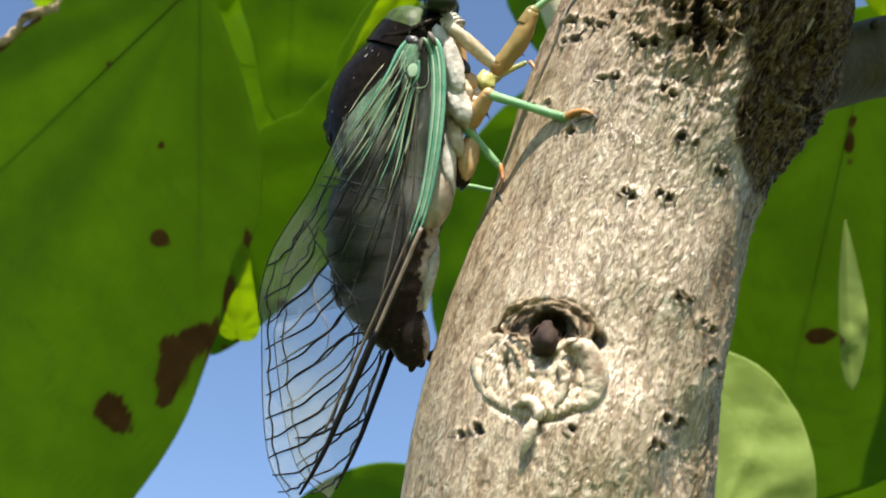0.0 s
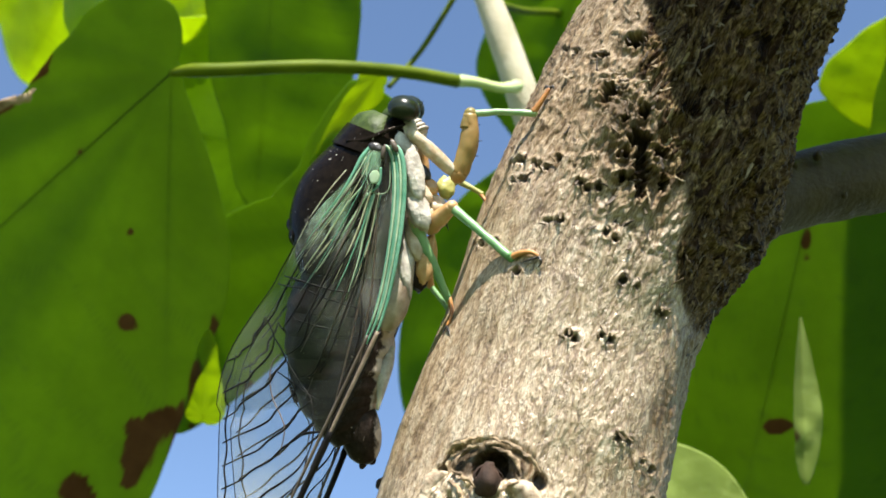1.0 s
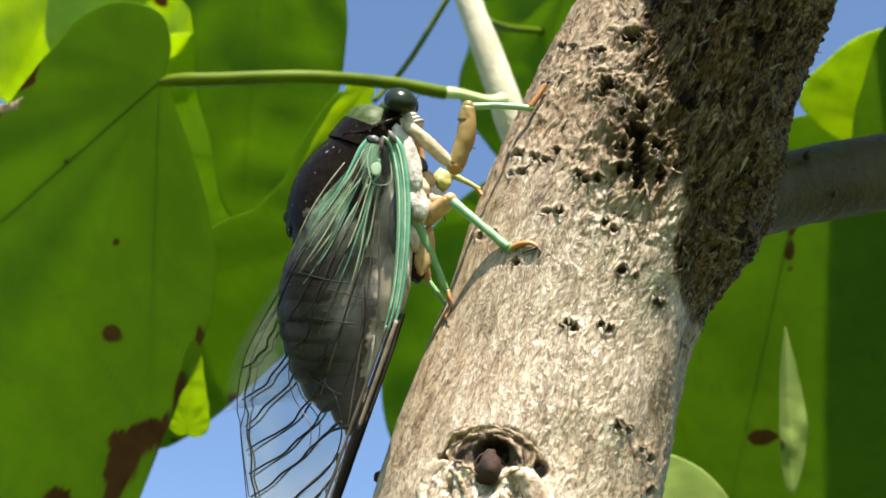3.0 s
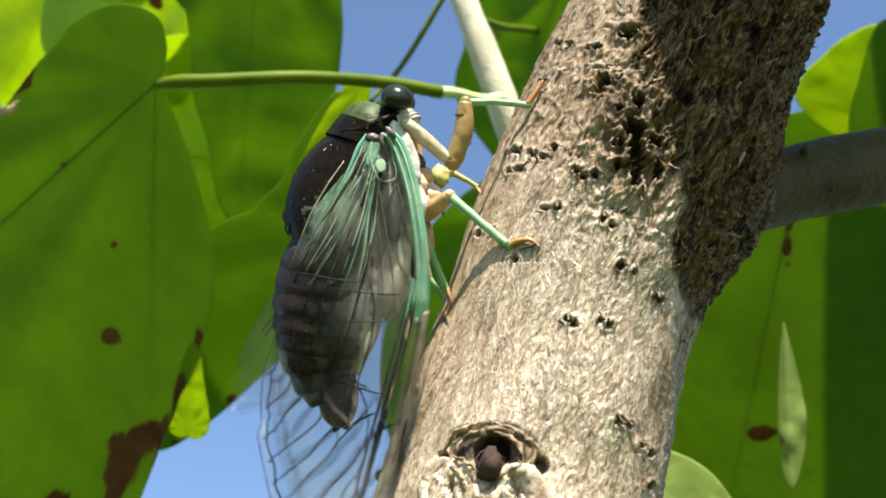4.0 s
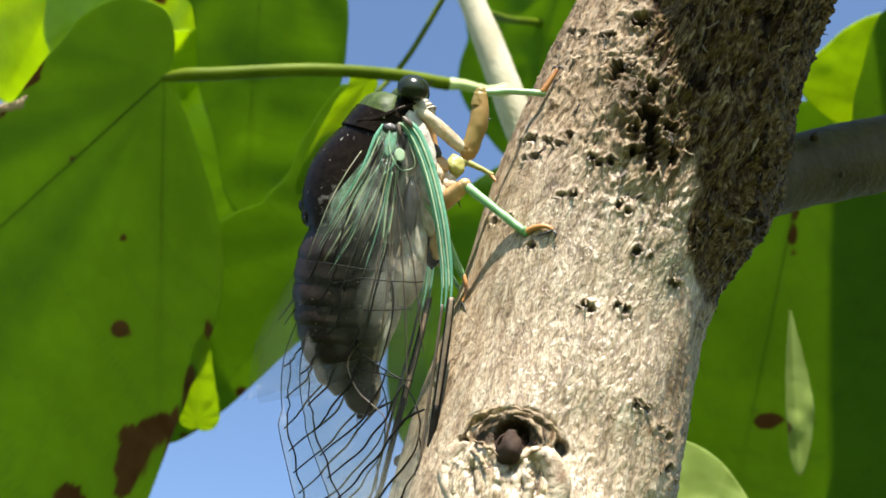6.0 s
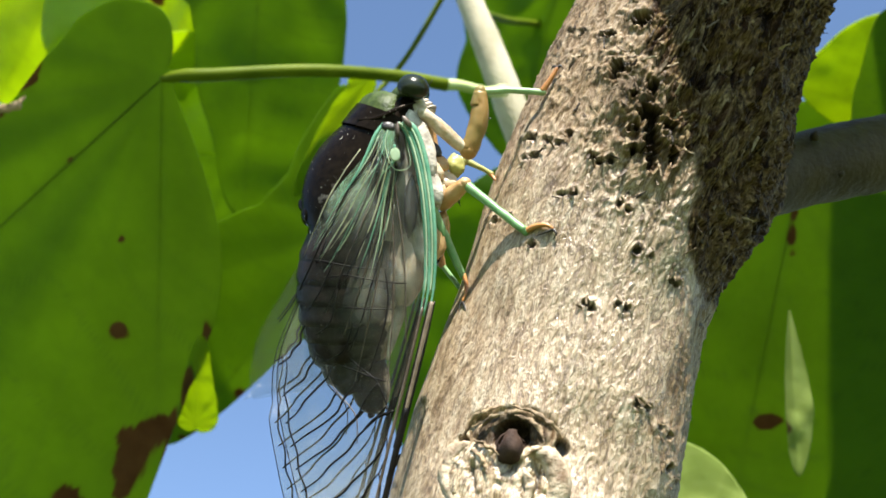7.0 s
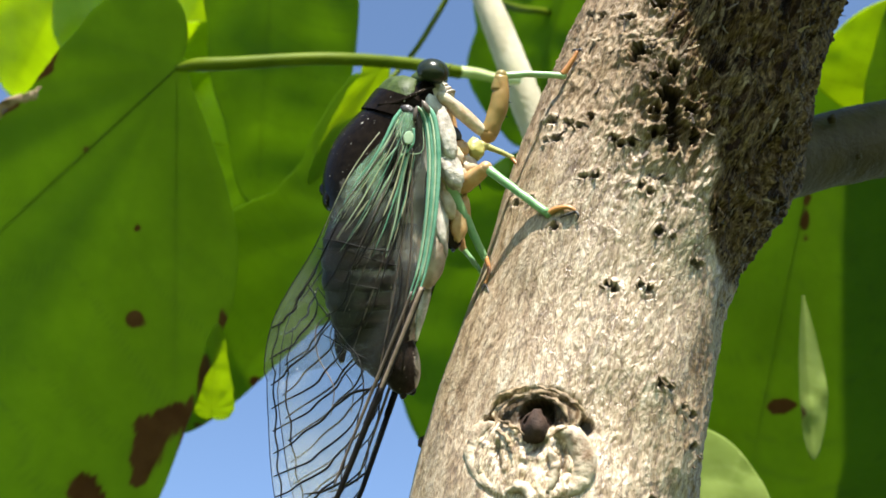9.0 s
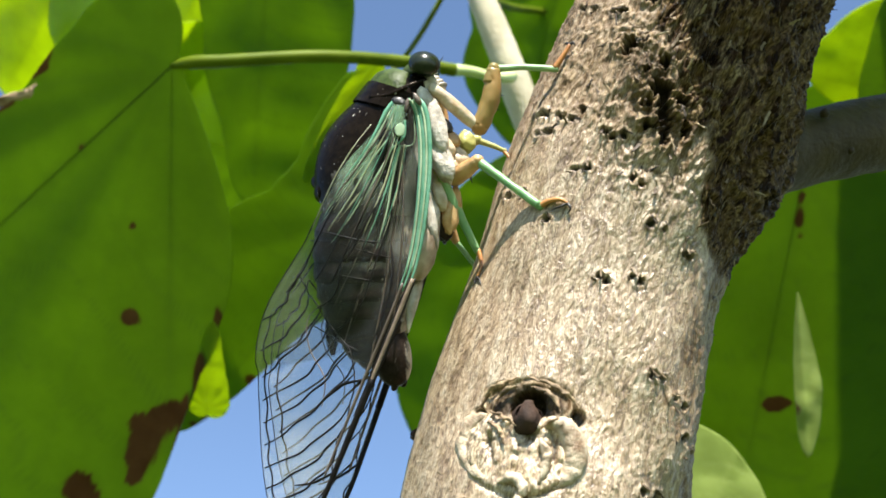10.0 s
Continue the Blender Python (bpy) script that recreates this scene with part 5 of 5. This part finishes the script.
    for line in (((-5.0, 0, -13.3), (-7.1, 0, -16.9), (-8.8, 0, -20.3), (-10.3, 0, -23.5), (-12.4, 0, -28.1), (-14.7, 0, -32.6)),
                 ((-4.8, 0, -16.7), (-7.7, 0, -20.9), (-9.8, 0, -24.9), (-12.0, 0, -28.8)),
                 ((-3.9, 0, -19.2), (-4.8, 0, -22.8), (-6.7, 0, -28.5), (-8.6, 0, -34.2), (-10.7, 0, -39.1)),
                 ((-17.7, 0, -23.3), (-14.5, 0, -23.9), (-9.8, 0, -25.0), (-5.2, 0, -25.6)),
                 ((-4.3, 0, -25.6), (-3.9, 0, -30.0), (-4.8, 0, -35.3), (-7.5, 0, -42.7)),
                 ((-12.4, 0, -28.8), (-13.9, 0, -34.2), (-17.4, 0, -37.0)),
                 ((-9.8, 0, -34.2), (-11.7, 0, -38.9), (-14.5, 0, -40.8)),
                 ((-13.6, 0, -18.6), (-17.4, 0, -25.6), (-20.2, 0, -30.4), (-23.1, 0, -34.2)),
                 ((-12.0, 0, -22.4), (-15.1, 0, -28.5), (-17.7, 0, -32.3))):
        vein(line, [0.10, 0.17, 0.15, 0.10], VEIN_DARK, 20, 0.3, "vein", fan_base)
    for k, (p, q) in enumerate((((-18.50, 0.00, -25.00), (-14.00, 0.00, -25.20)), ((-14.00, 0.00, -25.20), (-8.50, 0.00, -27.00)), ((-15.00, 0.00, -30.50), (-7.20, 0.00, -32.00)), ((-8.50, 0.00, -27.00), (-4.00, 0.00, -28.00)), ((-10.00, 0.00, -44.00), (-18.00, 0.00, -40.00)))):
        vein(zig(p, q, 0.2, 4, 0.4, k), [0.11, 0.13, 0.11], VEIN_DARK, 10)
    # thin streaks between the ribs; the pale ones imitate the membrane's sheen
    rng = np.random.default_rng(5)
    for k in range(14):
        u = k / 13
        p = np.array((-4.00, 0.00, -3.20)) * (1 - u) + np.array((-1.60, 0.00, -9.20)) * u + rng.normal(0, 0.25, 3)
        q = np.array((-16.50, 0.00, -20.00)) * (1 - u) + np.array((-4.00, 0.00, -23.00)) * u + rng.normal(0, 1.2, 3) + np.array([0, 0, -3.0 * math.sin(math.pi * u) - 3 * rng.random()])
        r = 0.07 + 0.08 * rng.random()
        vein(zig(p, q, 0.4, 5, 0.12, k), [0.02, r, r * 1.2, r * 0.6, 0.02], (VEIN_PALE, VEIN_BROWN, VEIN_STRAW, VEIN_GREEN, VEIN_DARK)[k % 5], 14, 0.30, "streak", fan_base)
    # long cells of the outer half: dark veins from the middle to the hind edge
    starts = spline([(-21.00, 0.00, -31.00), (-18.00, 0.00, -36.00), (-14.00, 0.00, -41.00), (-11.00, 0.00, -45.00), (-11.00, 0.00, -51.50), (-14.00, 0.00, -60.00), (-15.00, 0.00, -66.00), (-18.00, 0.00, -74.00)], 11)
    ends = spline([(-27.20, 0.00, -39.00), (-27.80, 0.00, -48.00), (-27.60, 0.00, -55.00), (-27.20, 0.00, -61.50), (-27.00, 0.00, -68.00), (-26.00, 0.00, -73.00), (-24.20, 0.00, -77.50)], 11)
    for k in range(11):
        vein(zig(starts[k], ends[k], 0.9 + 0.5 * math.sin(k * 2.3), 7, 0.9, k), [0.13, 0.21, 0.2, 0.14], VEIN_DARK, 20)
        if k < 10:
            vein(zig(starts[k], starts[k + 1], 0.3, 3, 0.4, k), [0.13, 0.15, 0.13], VEIN_DARK, 8)
    vein([(-16.50, 0.00, -36.00), (-19.20, 0.00, -39.00), (-18.80, 0.00, -44.00), (-16.00, 0.00, -49.00), (-16.50, 0.00, -54.00)], [0.09, 0.12, 0.1], VEIN_BROWN, 16)
    vein([(-9.50, 0.00, -49.00), (-12.80, 0.00, -50.00), (-15.50, 0.00, -52.20)], [0.2, 0.28, 0.1], VEIN_DARK, 12, 0.1, "smoky_bar")
    vein([(-14.00, 0.00, -65.00), (-18.00, 0.00, -67.20), (-21.50, 0.00, -68.00)], [0.2, 0.26, 0.1], VEIN_DARK, 12, 0.1, "smoky_bar")
    for c, r, tn, mat, nm in (((-3.4, -11.40, -4.2), (0.9, 0.15, 2.6), 30, VEIN_GREEN, "hinge_membrane"), ((-2.6, -12.10, -6.6), (0.85, 0.08, 1.1), 12, VEIN_PALE, "hinge_cell"),
                              ((-2.71, -11.20, -1.82), (1.3, 0.6, 0.8), 20, SPINE, "hinge_plate"), ((0.33, -11.60, -1.39), (0.5, 0.5, 1.2), -30, VEIN_BROWN, "hinge_plate"),
                              ((-1.47, -11.60, -2.43), (0.35, 0.4, 1.2), 10, VEIN_BROWN, "hinge_plate")):
        v, f = ball(c, r, tn, 12, 16, 0.15, 3)
        piece(nm, (side(v), f), mat, blade, "", root).location = (0, 0, 0)
    blade.rotation_mode = "QUATERNION"
    fan_base.rotation_mode = "QUATERNION"
    return blade, fan_base


near_wing, near_base = wing(1, "forewing", 0, "clear forewing with green ribs and dark veins")
far_wing, far_base = wing(-1, "forewing", 0, "clear forewing with green ribs and dark veins")

# hind wing, short and milky, under the forewing
HROOT = (-1.54, -9.00, -6.95)
ha, hb = spline([(-1.80, 0.00, -6.20), (0.50, 0.00, -13.00), (0.80, 0.00, -24.00), (-1.80, 0.00, -36.00), (-5.00, 0.00, -45.00), (-8.50, 0.00, -50.00)], 30), spline([(-2.80, 0.00, -7.00), (-5.00, 0.00, -13.00), (-10.00, 0.00, -23.00), (-15.00, 0.00, -34.00), (-15.50, 0.00, -44.00), (-9.00, 0.00, -50.00)], 30)
w = np.linspace(0, 1, 14)
hg = (ha[:, None] * (1 - w)[None, :, None] + hb[:, None] * w[None, :, None]).reshape(-1, 3)
hg = on_wing(hg) + np.array([0, 0.9, 0])
hg[:, 1] += 0.2 * grain(hg * 0.5, 8)
hind_wing = piece("hindwing", (hg, [(i * 14 + j, i * 14 + j + 1, (i + 1) * 14 + j + 1, (i + 1) * 14 + j) for i in range(29) for j in range(13)]), WING, None, "short milky hind wing", HROOT)
attribute(hind_wing, "milky", np.zeros(len(hg)))
attribute(hind_wing, "green", np.zeros(len(hg)))
attribute(hind_wing, "haze", np.clip(0.26 * np.exp(-((hg[:, 0] + 9.0) / 3.6) ** 2 - ((hg[:, 2] + 28) / 6.5) ** 2) + 0.35 * np.exp(-((hg[:, 0] + 2.6) / 1.5) ** 2 - ((hg[:, 2] + 24.5) / 4.5) ** 2), 0, 1))
thin = hind_wing.modifiers.new("thickness", "SOLIDIFY")
thin.thickness = 0.00003
for q in ((-8.50, 0.00, -49.00), (-13.00, 0.00, -44.00), (-14.00, 0.00, -36.00), (-4.00, 0.00, -40.00)):
    p = on_wing(spline([(-2.20, 0.00, -7.50), tuple((np.array((-2.20, 0.00, -7.50)) + np.array(q)) / 2 + np.array([0.8, 0, 0])), q], 14)) + np.array([0, 0.8, 0])
    piece("vein", tube(p, [0.2, 0.16, 0.08], 14, 6), VEIN_BROWN, hind_wing, "", HROOT).location = (0, 0, 0)

# ---- legs: each limb a rod with its own joint ----
def limb(name, a, b, radii, material, label="", bow=0.0, extra=(), belly=0.0):
    """A leg segment from a to b that turns about a."""
    a, b = np.array(a, float), np.array(b, float)
    mid = (a + b) / 2 + np.array([belly, 0, bow])
    v, f = tube([a, mid, b], radii, 24, 14)
    v = v + 0.10 * radii[0] * np.column_stack([grain(v * 0.8, 3 + k) for k in range(3)])
    ob = piece(name, (v, f), material, None, label, tuple(a), False)
    for e in (a, b):
        r = radii[0] if e is a else radii[-1]
        k = piece("joint", ball(e, (r * 1.02,) * 3, 0, 10, 12), material, ob, "", tuple(a), False)
        k.location = (0, 0, 0)
    for s, way, size in extra:
        p = a + (b - a) * s
        q = p + np.array(way) * size
        k = piece("spine", tube([p, (p + q) / 2, q], [0.28, 0.2, 0.04], 8, 6), SPINE, ob, "black spine", tuple(a), False)
        k.location = (0, 0, 0)
    return ob, a, b


def foot(points, claws, radius=0.42):
    """A rust-coloured foot with two hooked claws."""
    ob = piece("foot", tube(points, [radius, radius * 0.8, radius * 0.65, radius * 0.5], 16, 10), CLAW, None, "rust brown hooked foot", points[0], False)
    for c in claws:
        k = piece("claw", tube([points[-1]] + list(c), [radius * 0.5, radius * 0.35, 0.05], 10, 7), SPINE, ob, "", points[0], False)
        k.location = (0, 0, 0)
    return ob


LEGS = []
coxa, _, _ = limb("coxa", (3.04, -6.50, 1.02), (10.81, -6.20, -5.65), [1.0, 1.22, 0.9], TAN, "pale tan upper leg")
LEGS.append((limb("femur", (10.91, -6.20, -5.55), (13.19, -5.00, 4.72), [1.45, 1.65, 1.1], THIGH, "olive and orange spined thigh", 0, ((0.55, (1, 0, 0), 2.9), (0.75, (0.9, 0, 0.3), 2.4), (0.35, (1, 0, -0.2), 2.7)), 0.7),
             limb("shin", (13.19, -5.00, 4.91), (23.95, -4.90, 4.92), [0.66, 0.56, 0.6], SHIN, "thin pale green shin", 0.3)))
knee = piece("knee", tube([(12.59, -5.30, 2.14), (12.99, -5.10, 3.92), (13.39, -5.00, 5.11)], [1.3, 1.15, 0.6], 12, 12), THIGH, LEGS[0][0][0], "rounded knee", (10.91, -6.20, -5.55), False)
knee.location = (0, 0, 0)
foot_front = foot([(23.75, -4.90, 4.92), (24.63, -4.90, 6.10), (25.63, -4.70, 7.69), (26.44, -4.40, 9.01)], ([(27.00, -4.70, 9.35), (27.25, -5.10, 8.80)], [(25.93, -3.60, 9.43), (25.50, -3.00, 8.93)]), 0.62)
LEGS.append((limb("femur", (6.52, -7.40, -14.54), (10.31, -10.00, -11.42), [1.25, 1.45, 1.1], ORANGE, "orange tan thigh", 0, ((0.6, (0.3, 0, -1), 2.6),)),
             limb("shin", (10.31, -10.00, -11.51), (20.24, -15.90, -19.47), [0.82, 0.7, 0.7], GREEN_LEG, "green shin")))
foot_mid = foot([(20.05, -15.90, -19.47), (21.73, -16.80, -18.57), (23.51, -17.50, -18.40), (24.57, -17.90, -19.06)], ([(24.96, -18.60, -19.81), (24.55, -18.10, -20.71)], [(23.10, -17.90, -19.61), (22.07, -17.20, -20.05)]), 0.55)
LEGS.append((limb("femur", (3.63, -7.50, -13.39), (4.30, -8.80, -14.60), [1.0, 1.1, 1.0], OLIVE_LEG, "green thigh"),
             limb("shin", (4.40, -8.80, -14.60), (10.27, -8.00, -26.70), [1.0, 0.8, 0.55], GREEN_LEG, "green shin")))
foot_hind = foot([(10.27, -8.00, -26.51), (10.73, -8.90, -28.22), (10.60, -10.10, -29.72), (10.01, -10.70, -31.04)], ([(9.62, -11.00, -31.69), (9.51, -11.40, -32.34)], [(10.44, -12.00, -31.75), (10.61, -12.80, -32.47)]), 0.45)
LEGS.append((limb("femur", (8.03, 1.50, -7.38), (10.56, 2.00, -6.64), [1.0, 1.1, 0.9], OLIVE_LEG, "yellow-green thigh"),
             limb("shin", (10.56, 2.00, -6.84), (15.37, 1.40, -9.00), [0.6, 0.5, 0.4], OLIVE_LEG, "thin yellow-green shin")))
foot_far = foot([(15.27, 1.40, -9.00), (15.75, 0.90, -9.64), (16.22, 0.30, -10.28), (16.58, -0.40, -10.92)], ([(16.73, -1.20, -11.57), (16.89, -1.80, -12.10)],), 0.4)
LEGS.append((limb("femur", (5.01, 4.00, -20.94), (6.55, 5.00, -25.02), [0.9, 1.0, 0.7], ORANGE, "tan thigh"),
             limb("shin", (5.53, 5.00, -25.53), (10.69, 3.00, -32.11), [0.5, 0.42, 0.4], GREEN_LEG, "dark green shin")))
FEET = [foot_front, foot_mid, foot_hind, foot_far]


# ---- all that moves ----
def swing(rest, turn, way, x=0.0, y=0.0, z=0.0):
    """A part's pose: from its place at rest, shifted by modelling units, turned by degrees about the depth axis (hind end towards the trunk)
    and about its own long axis."""
    return Matrix.Translation(Vector(rest) + Vector((x, y, z)) * U) @ pose(0, 0, 0, 0, -turn, 0) @ pose(0, 0, 0, 0, 0, way)


def motions():
    body = [(0.0, -0.606, -3.225, -0.56), (0.25, -0.15, -1.75, 0.10), (0.5, 0.256, -0.685, 0.61), (1.0, 0.332, -0.148, 0.54), (1.5, 0.213, 0.017, 0.0), (2.0, 0.204, -0.035, -0.06),
            (3.5, 0.114, 0.059, 0.01), (4.0, 0.105, 0.181, -0.36), (4.5, 0.032, 0.163, -0.32), (5.0, 0.133, 0.024, -0.38), (5.5, 0.099, 0.049, 0.09),
            (7.0, 0.165, 0.037, 0.28), (7.5, 0.028, -0.039, 0.06), (8.0, 0.101, 0.110, 0.30), (8.5, 0.0, 0.0, 0.0), (9.0, -0.015, 0.039, 0.08),
            (9.5, -0.042, -0.004, 0.01), (10.0, -0.127, 0.106, 0.13)]
    shifts = [(t, pose(x * MM, 0, z * MM, 0, r, 0)) for t, x, z, r in body]
    walk(cicada, [(t, CICADA_POSE @ m) for t, m in shifts])
    # feet keep their hold on the bark
    for f in FEET:
        rest = Matrix.Translation(f.location)
        walk(f, [(t, m.inverted() @ rest) for t, m in shifts])
    # thigh and shin bend between the body and the foot
    for (femur, hip, knee), (shin, _, ankle) in LEGS:
        hip, knee, ankle = Vector(hip) * U, Vector(knee) * U, Vector(ankle) * U
        upper, lower = (knee - hip).length, (ankle - knee).length
        rows_f, rows_s = [], []
        for t, m in shifts:
            goal = m.inverted() @ ankle
            d = min((goal - hip).length, (upper + lower) * 0.999)
            along = (goal - hip).normalized()
            out = (knee - hip) - along * (knee - hip).dot(along)
            out.normalize()
            k = (upper * upper - lower * lower + d * d) / (2 * d)
            bend = hip + along * k + out * math.sqrt(max(upper * upper - k * k, 0.0))
            rows_f.append((t, Matrix.Translation(hip) @ (knee - hip).rotation_difference(bend - hip).to_matrix().to_4x4()))
            rows_s.append((t, Matrix.Translation(bend) @ (ankle - knee).rotation_difference(goal - bend).to_matrix().to_4x4()))
        walk(femur, rows_f)
        walk(shin, rows_s)
    # the wings open, tremble, and close again: seconds, turn, opening
    fold = [(0.0, -1.5, 0), (1.0, -1.3, 0), (1.5, -0.4, 0), (2.0, 1.0, 1), (2.6, 3.0, 3), (3.3, 5.4, 6)]
    for centre, turn, opening, shake in ((3.5, 6.6, 7, 0.8), (3.75, 9.0, 9, 2.5), (4.0, 10.6, 11, 4.5), (4.25, 11.9, 13, 3.0), (4.5, 12.9, 14, 6.0), (4.75, 13.2, 15, 3.5),
                                         (5.0, 13.4, 15, 4.8), (5.25, 13.6, 15, 2.5), (5.5, 13.8, 16, 1.5)):
        for o in range(-3, 4):
            beat = shake * math.sin(math.pi / 2 * o)
            fold.append((centre + o / FPS, turn + beat, opening + beat))
    fold += [(5.7, 13.4, 15), (6.2, 11.6, 13), (6.8, 9.2, 10), (7.0, 8.0, 8), (7.2, 4.0, 4), (7.5, 1.4, 1), (8.0, 0.6, 0), (8.5, 0.0, 0), (10.0, 0.0, 0)]
    rest = near_wing.location.copy()
    walk(near_wing, [(t, swing(rest, a, w)) for t, a, w in fold])
    rest = far_wing.location.copy()
    walk(far_wing, [(t, swing(rest, a * 0.6 + 3.0, -w * 0.5)) for t, a, w in fold])
    walk(far_base, [(t, swing(rest, a * 0.1 + 1.0, -w * 0.2)) for t, a, w in fold])
    # the wing's base stays near the body while its front edge swings out
    rest = near_base.location.copy()
    walk(near_base, [(t, swing(rest, a * 0.3, w * 0.25)) for t, a, w in fold])
    rest = hind_wing.location.copy()
    walk(hind_wing, [(t, swing(rest, a * 0.8, w * 0.8)) for t, a, w in fold])
    # the abdomen draws in and leans away from the bark while the wings are open
    rest = abdomen.location.copy()
    lean = [(0.0, 1.0, -4.6), (1.0, 0.6, -4.4), (1.5, 0.5, -3.6), (2.0, 0.0, -2.6), (3.3, -5.0, 0.0), (3.5, -6.0, 0.0), (4.0, -8.0, 0.0), (4.5, -8.5, 0.3), (5.0, -8.0, 0.3),
            (5.5, -7.0, 0.0), (5.7, -6.5, 0.0), (6.8, -3.0, 0.0), (7.0, -2.4, 0.0), (7.5, -0.6, -0.2), (8.0, -0.2, 0.0), (8.5, 0.0, 0.0), (10.0, 0.2, 0.0)]
    walk(abdomen, [(t, swing(rest, a, 0, 0, 0, z)) for t, a, z in lean])


motions()
